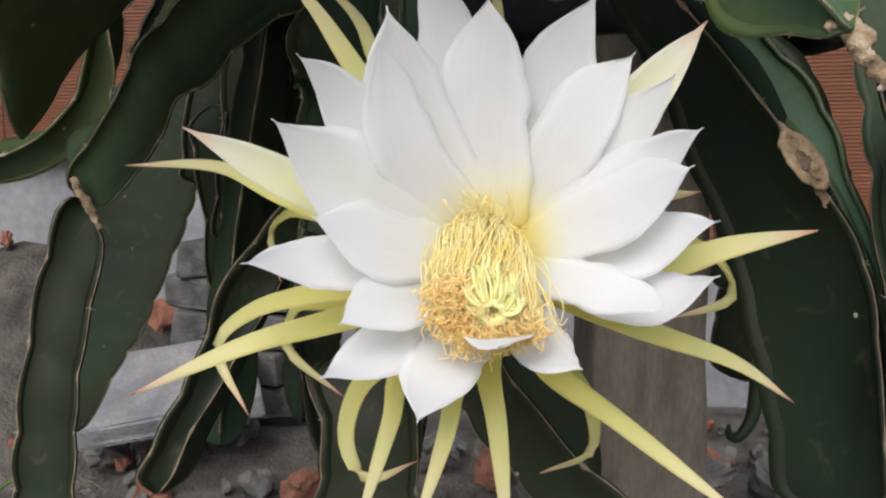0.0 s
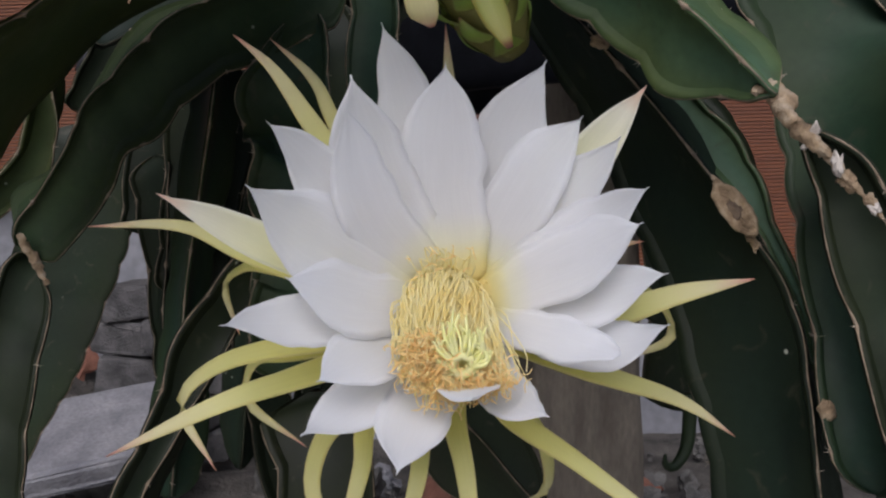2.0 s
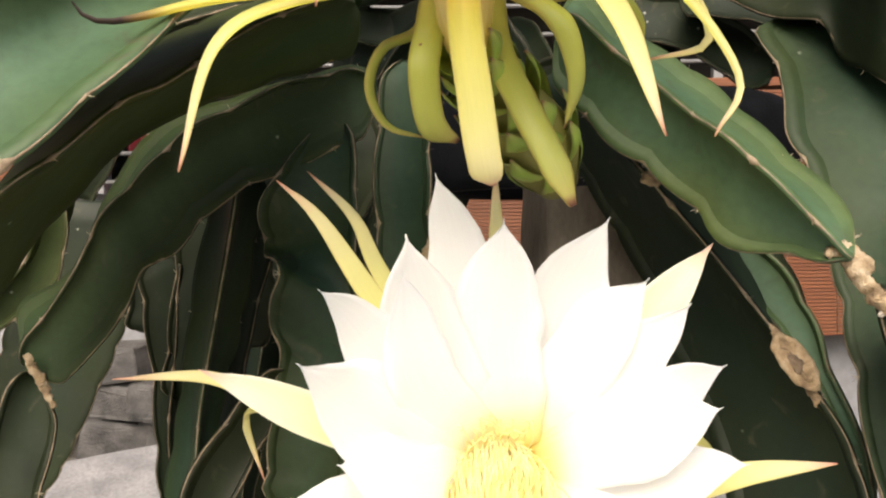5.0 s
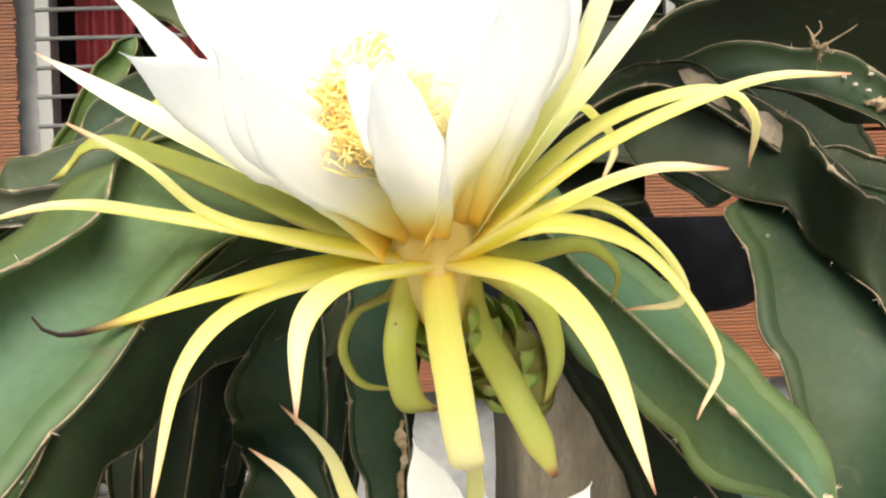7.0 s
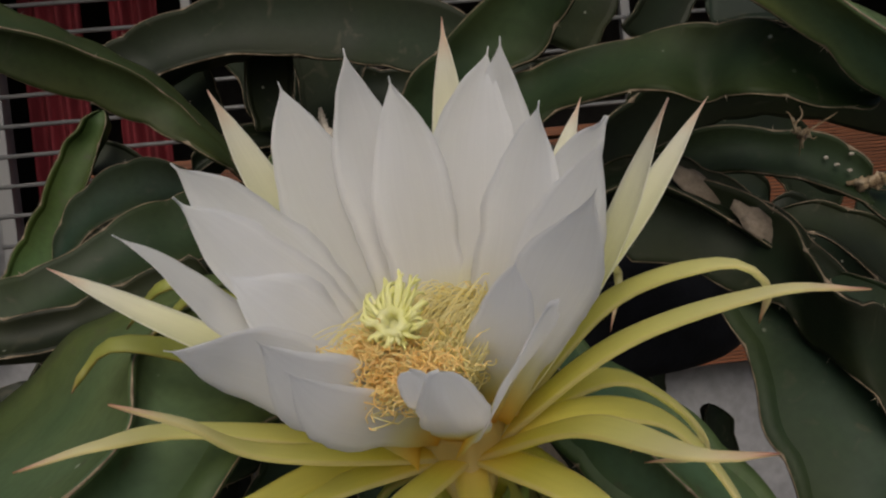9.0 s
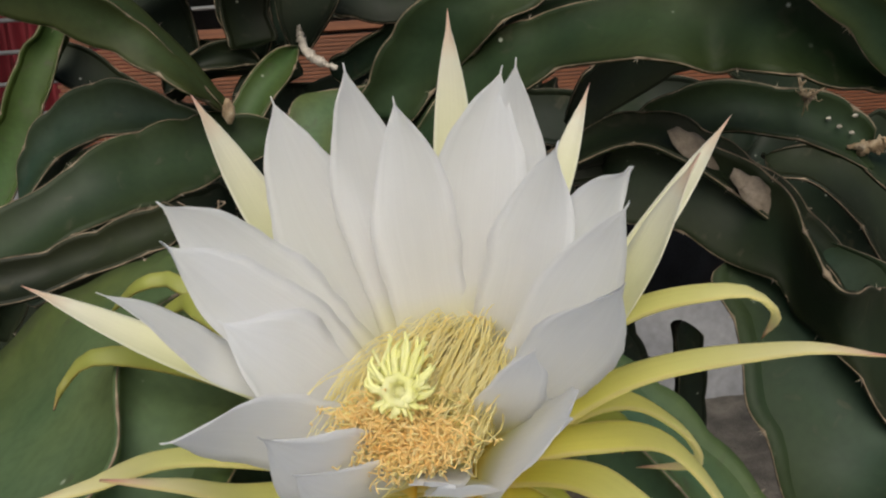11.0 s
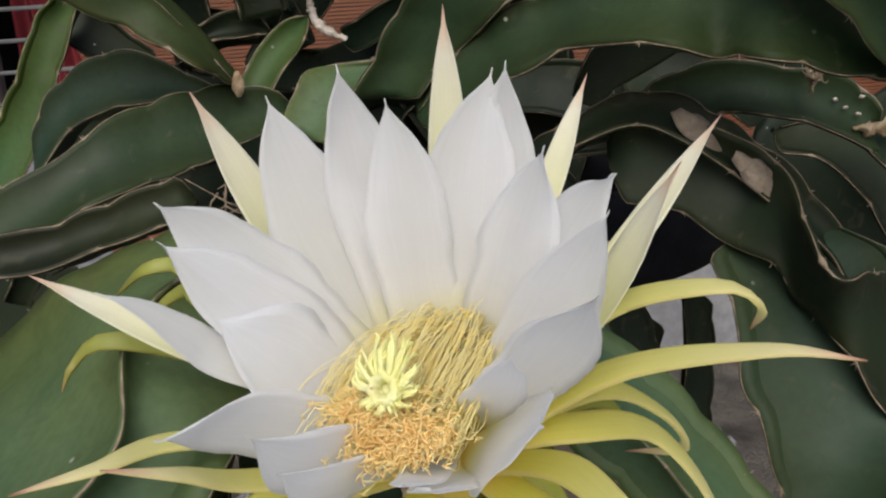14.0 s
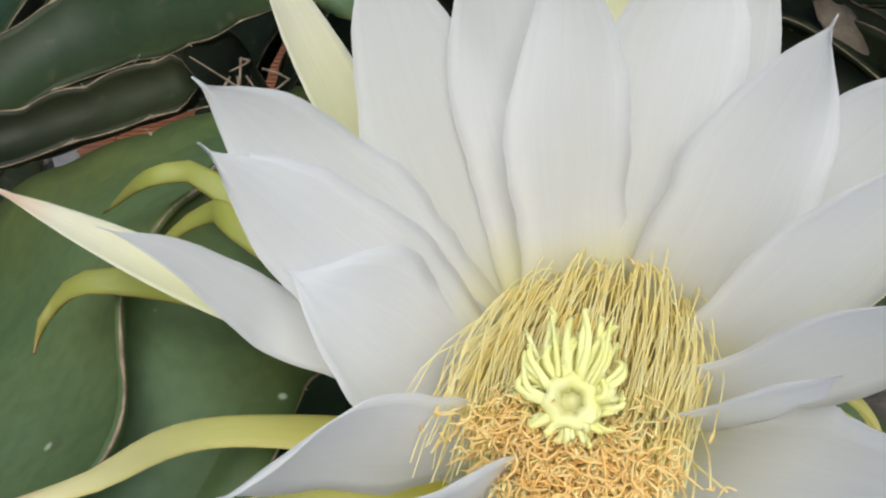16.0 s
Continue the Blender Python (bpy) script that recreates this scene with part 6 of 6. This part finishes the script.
# ---- support of the plant ----
def post_and_tyre():
    post = tagged(new("concrete_post"), "weathered grey concrete post supporting the cactus", "post")
    bm = bmesh.new()
    box(bm, (0.15, 0.15, 1.12), (0.320, 1.38, 0.78), (0, 0, 8), 0.014)
    bmesh.ops.subdivide_edges(bm, edges=[e for e in bm.edges if e.calc_length() > 0.5], cuts=30)
    for v in bm.verts:
        v.co += Vector((noise.noise(v.co * 9), noise.noise(v.co * 9 + Vector((5, 0, 0))), 0)) * 0.006
    part("shaft", bm, concrete, post)
    tyre = tagged(new("rubber_tyre"), "old black rubber tyre resting on the concrete post", "tyre")
    c, rows = np.array((0.335, 1.38, 1.315)), []
    for a in np.linspace(0, 2 * math.pi, 72):
        way = np.array((math.cos(a), math.sin(a), 0))
        ring = []
        for b in np.linspace(0, 2 * math.pi, 18, endpoint=False):
            groove = 1.0 - 0.05 * (math.cos(b) > 0.6 and int(a * 40) % 3 == 0)
            flat = 0.052 * groove * abs(math.cos(b)) ** 0.6 * (1 if math.cos(b) > 0 else -1)
            ring.append(c + way * (0.225 + flat * 0.6) + np.array((0, 0, 0.055 * math.sin(b))))
        rows.append(ring)
    rows = np.array(rows)
    grid_mesh("tread", [list(q) for q in np.roll(rows, 4, axis=1)[:, :9]], rubber, tyre, closed=False)
    grid_mesh("sidewall", [list(q) for q in np.roll(rows, 4, axis=1)[:, [8, 9, 10, 11, 12, 13, 14, 15, 16, 17, 0]]], rubber, tyre, closed=False)


post_and_tyre()


# ---- the house wall behind ----
def house_wall():
    wall = tagged(new("wall_north"), "white plastered house wall with a barred window", "wall", kind="structure")
    y, t = 3.48, 0.16
    x0, x1, z0, z1 = -1.14, 2.90, 1.36, 2.90
    for size, at in (((5.0, t, 4.4), (x0 - 2.5, y, 2.2)), ((5.0, t, 4.4), (x1 + 2.5, y, 2.2)), ((x1 - x0, t, z0), ((x0 + x1) / 2, y, z0 / 2)), ((x1 - x0, t, 4.4 - z1), ((x0 + x1) / 2, y, (4.4 + z1) / 2))):
        bm = bmesh.new()
        box(bm, size, at)
        part("wall_panel", bm, plaster, wall, smooth=False)
    # box behind the window; the room's darkness is painted on its walls
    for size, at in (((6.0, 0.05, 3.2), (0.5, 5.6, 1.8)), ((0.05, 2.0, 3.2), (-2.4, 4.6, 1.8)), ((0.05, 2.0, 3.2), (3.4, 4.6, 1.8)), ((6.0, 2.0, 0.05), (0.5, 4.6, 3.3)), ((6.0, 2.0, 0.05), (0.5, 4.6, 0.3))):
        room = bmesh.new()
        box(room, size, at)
        tagged(part("wall_inside", room, room_shade, smooth=False), "near-black wall standing in for the unlit room inside", "wall", kind="structure")
    window = tagged(new("window_1"), "grey steel window grille with horizontal bars", "window", kind="structure")
    for x, w in ((x0 + 0.025, 0.05), (-0.44, 0.035), (0.34, 0.045), (1.12, 0.035), (1.9, 0.045), (x1 - 0.025, 0.05)):
        bm = bmesh.new()
        box(bm, (w, 0.04, z1 - z0), (x, 3.37, (z0 + z1) / 2), (0, 0, 0), 0.004)
        part("window_frame", bm, steel, window, smooth=False)
    z = z0 + 0.044
    while z < z1:
        c = np.array([(x0, 3.35, z), (0.0, 3.35, z), (x1, 3.35, z)])
        grid_mesh("bar", tube_rows(c, np.full(3, 0.0075), 8), steel, window, caps=True)
        z += 0.102
    for x, w, lab in ((-0.98, 0.22, "dark red curtain hanging behind the grille"), (-0.68, 0.18, "dark red curtain hanging behind the grille")):
        xs = np.linspace(-w / 2, w / 2, 40)
        rows = [[np.array((x + q, 3.62 + s + 0.022 * math.sin(q * 90 + zz), zz)) for q, s in [(q, 0.0) for q in xs] + [(q, 0.012) for q in xs[::-1]]] for zz in np.linspace(1.2, 2.66, 12)]
        tagged(grid_mesh("curtain", rows, cloth_red, None, caps=True), lab, "curtain", "red curtains")


def blind(label, x0, x1, z0, z1, y):
    """A hanging blind of thin bamboo slats."""
    thing = tagged(new("bamboo_blind"), label, "blind", "bamboo blinds")
    n = int((z1 - z0) / 0.0125)
    bm = bmesh.new()
    box(bm, (x1 - x0, 0.007, 0.0108), (0, 0, 0), (0, 0, 0), 0.002)
    first = part("slat", bm, bamboo, thing, smooth=False)
    first.location = ((x0 + x1) / 2, y, z0)
    for i in range(1, n):
        ob = new("slat", first.data)
        ob.parent = thing
        ob.location = ((x0 + x1) / 2 + rng.uniform(-0.006, 0.006), y + rng.uniform(-0.002, 0.002), z0 + i * (z1 - z0) / n)
    bm = bmesh.new()
    box(bm, (x1 - x0 + 0.04, 3.41 - y, 0.03), ((x0 + x1) / 2, (3.41 + y) / 2 - 0.012, z1 + 0.02), (0, 0, 0), 0.003)
    part("head_rail", bm, bamboo, thing, smooth=False)
    for x in np.linspace(x0 + 0.12, x1 - 0.12, 4):
        c = np.array([(x, y - 0.006, z0), (x, y - 0.006, z1)])
        grid_mesh("cord", tube_rows(c, (0.002, 0.002), 6), cork, thing, caps=True)


house_wall()
blind("brown bamboo slat blind hung beside the window", -2.9, -1.185, 1.15, 2.70, 3.30)
blind("brown bamboo slat blind hung low before the wall", -0.78, 2.70, 0.84, 1.70, 3.26)


# ---- the ground ----
def ground():
    n = 90
    xs = np.concatenate([np.linspace(-60, -3, 12), np.linspace(-2.8, 3.0, n), np.linspace(3.3, 60, 12)])
    ys = np.concatenate([np.linspace(-60, -1, 10), np.linspace(-0.9, 3.9, n), np.linspace(4.2, 60, 10)])
    rows = [[np.array((x, y, 0.20 + 0.62 * math.exp(-(((x + 1.75) / 0.62) ** 2) - ((y - 3.3) / 0.55) ** 2) + (0.05 * noise.fractal((x * 2.2, y * 2.2, 0), 0.8, 2.0, 4) if abs(x) < 3 and -1 < y < 3.4 else 0))) for x in xs] for y in ys]
    tagged(grid_mesh("ground", rows, soil, None, closed=False), "dark bare soil strewn with rubble", "ground", kind="structure")
    stones, bricks = [], []
    r = np.random.default_rng(11)
    for k in range(260):
        x, y, s = r.uniform(-2.4, 1.2), r.uniform(1.9, 3.3), 0.014 + 0.055 * r.uniform(0, 1) ** 2
        bm = bmesh.new()
        bmesh.ops.create_icosphere(bm, subdivisions=3, radius=s)
        o = Vector(r.uniform(0, 90, 3))
        flat = r.uniform(0.35, 0.8)
        for v in bm.verts:
            v.co *= 1 + 0.55 * noise.cell(v.co / s * 0.8 + o) + 0.35 * noise.fractal(v.co / s * 1.4 + o, 0.8, 2.0, 3)
            v.co.z *= flat
        red = k % 4 == 0
        ob = part("broken_brick" if red else "stone", bm, brick_red if red else (grey_slab if k % 7 == 1 else rubble_grey), smooth=False)
        ob.location = (x, y, 0.22 + s * 0.3 + 0.62 * math.exp(-(((x + 1.75) / 0.62) ** 2) - ((y - 3.3) / 0.55) ** 2) + 0.05 * max(0, noise.noise((x * 2.2, y * 2.2, 0))))
        ob.rotation_euler = r.uniform(0, 6, 3)
        tagged(ob, "broken piece of red brick on the ground" if red else "rough grey stone lying on the ground", "brick" if red else "stone", "rubble")


ground()


def slab(label, size, at, turn, mat):
    bm = bmesh.new()
    box(bm, size, (0, 0, 0), (0, 0, 0), 0.012)
    bmesh.ops.subdivide_edges(bm, edges=bm.edges[:], cuts=3)
    for v in bm.verts:
        v.co += Vector((noise.noise(v.co * 11), noise.noise(v.co * 13), noise.noise(v.co * 12))) * 0.010
    ob = part("concrete_slab", bm, mat, smooth=False)
    ob.matrix_world = pose(*at, *turn)
    tagged(ob, label, "slab", "concrete debris")


slab("broken pale concrete slab lying on rubble", (0.50, 0.42, 0.07), (-0.90, 2.62, 0.46), (14, -6, 24), grey_slab)
for k in range(9):
    size = (rng.uniform(0.16, 0.30), rng.uniform(0.16, 0.24), 0.11)
    slab("rough grey stone block in a loose stack", size, (-0.93 + 0.20 * (k % 2) + rng.uniform(-0.03, 0.03), 3.02 + rng.uniform(-0.04, 0.04), 0.33 + 0.118 * (k // 2)), (0, rng.uniform(-4, 4), rng.uniform(-14, 14)), dark_stone)


def weed():
    """A small green weed that stands among the rubble."""
    thing = tagged(new("weed"), "bright green leafy weed growing among the rubble", "plant")
    foot = np.array((-0.60, 1.36, 0.20))
    top = np.array((-0.585, 1.32, 0.66))
    c = curve([foot, (foot + top) / 2 + np.array((0.015, 0.0, 0.0)), top], 12)
    grid_mesh("stalk", tube_rows(c, np.linspace(0.004, 0.002, 12), 7), weed_green, thing, caps=True)
    for k in range(9):
        a, p = k * 2.4, c[3 + k]
        out = np.array((math.cos(a), math.sin(a), 0.25))
        w = unit(np.cross(out, (0, 0, 1)))
        size = rng.uniform(0.05, 0.075)
        q = curve([p, p + out * size * 0.5 + np.array((0, 0, 0.012)), p + out * size], 9)
        rows = []
        for i in range(9):
            u = i / 8
            half = size * 0.30 * math.sin(math.pi * min(u * 0.96 + 0.03, 1)) ** 0.8 * (1 + 0.12 * math.sin(u * 30)) + 0.0006
            rows.append([q[i] + w * half * v + np.array((0, 0, 0.004 * v * v + e)) for v, e in ((-1, 0), (-0.5, 0.0006), (0, 0.0006), (0.5, 0.0006), (1, 0), (0.5, -0.0006), (0, -0.0006), (-0.5, -0.0006))])
        grid_mesh("leaf", rows, weed_green, thing, caps=True)


weed()


# ---- unseen walls, floor and eave added to shape the light ----
def yard():
    # added walls out of view: they cut low sky light and reflect some back
    for name, size, at in (("unseen_wall_south", (9.0, 0.2, 0.9), (0, -2.6, 0.45)), ("unseen_wall_west", (0.2, 6.3, 3.4), (-4.4, 0.45, 1.7)), ("unseen_wall_east", (0.2, 6.3, 3.4), (4.4, 0.45, 1.7))):
        bm = bmesh.new()
        box(bm, size, at)
        tagged(part(name, bm, unseen_plaster, smooth=False), "unseen pale wall added to shape the light", "wall", kind="structure")
    # added floor out of view, pale so that it brightens undersides
    bm = bmesh.new()
    box(bm, (8.8, 3.4, 0.10), (0, -0.8, 0.25), (0, 0, 0), 0.01)
    tagged(part("pavement", bm, bounce_floor, smooth=False), "unseen pale floor added to bounce light upward", "pavement", kind="structure")
    # added eave out of view, keeps light off the window and blinds
    bm = bmesh.new()
    box(bm, (9.0, 2.0, 0.12), (0, 2.95, 3.55), (8, 0, 0))
    tagged(part("unseen_eave", bm, unseen_plaster, smooth=False), "unseen eave added to shade the house wall", "roof", kind="structure")


yard()
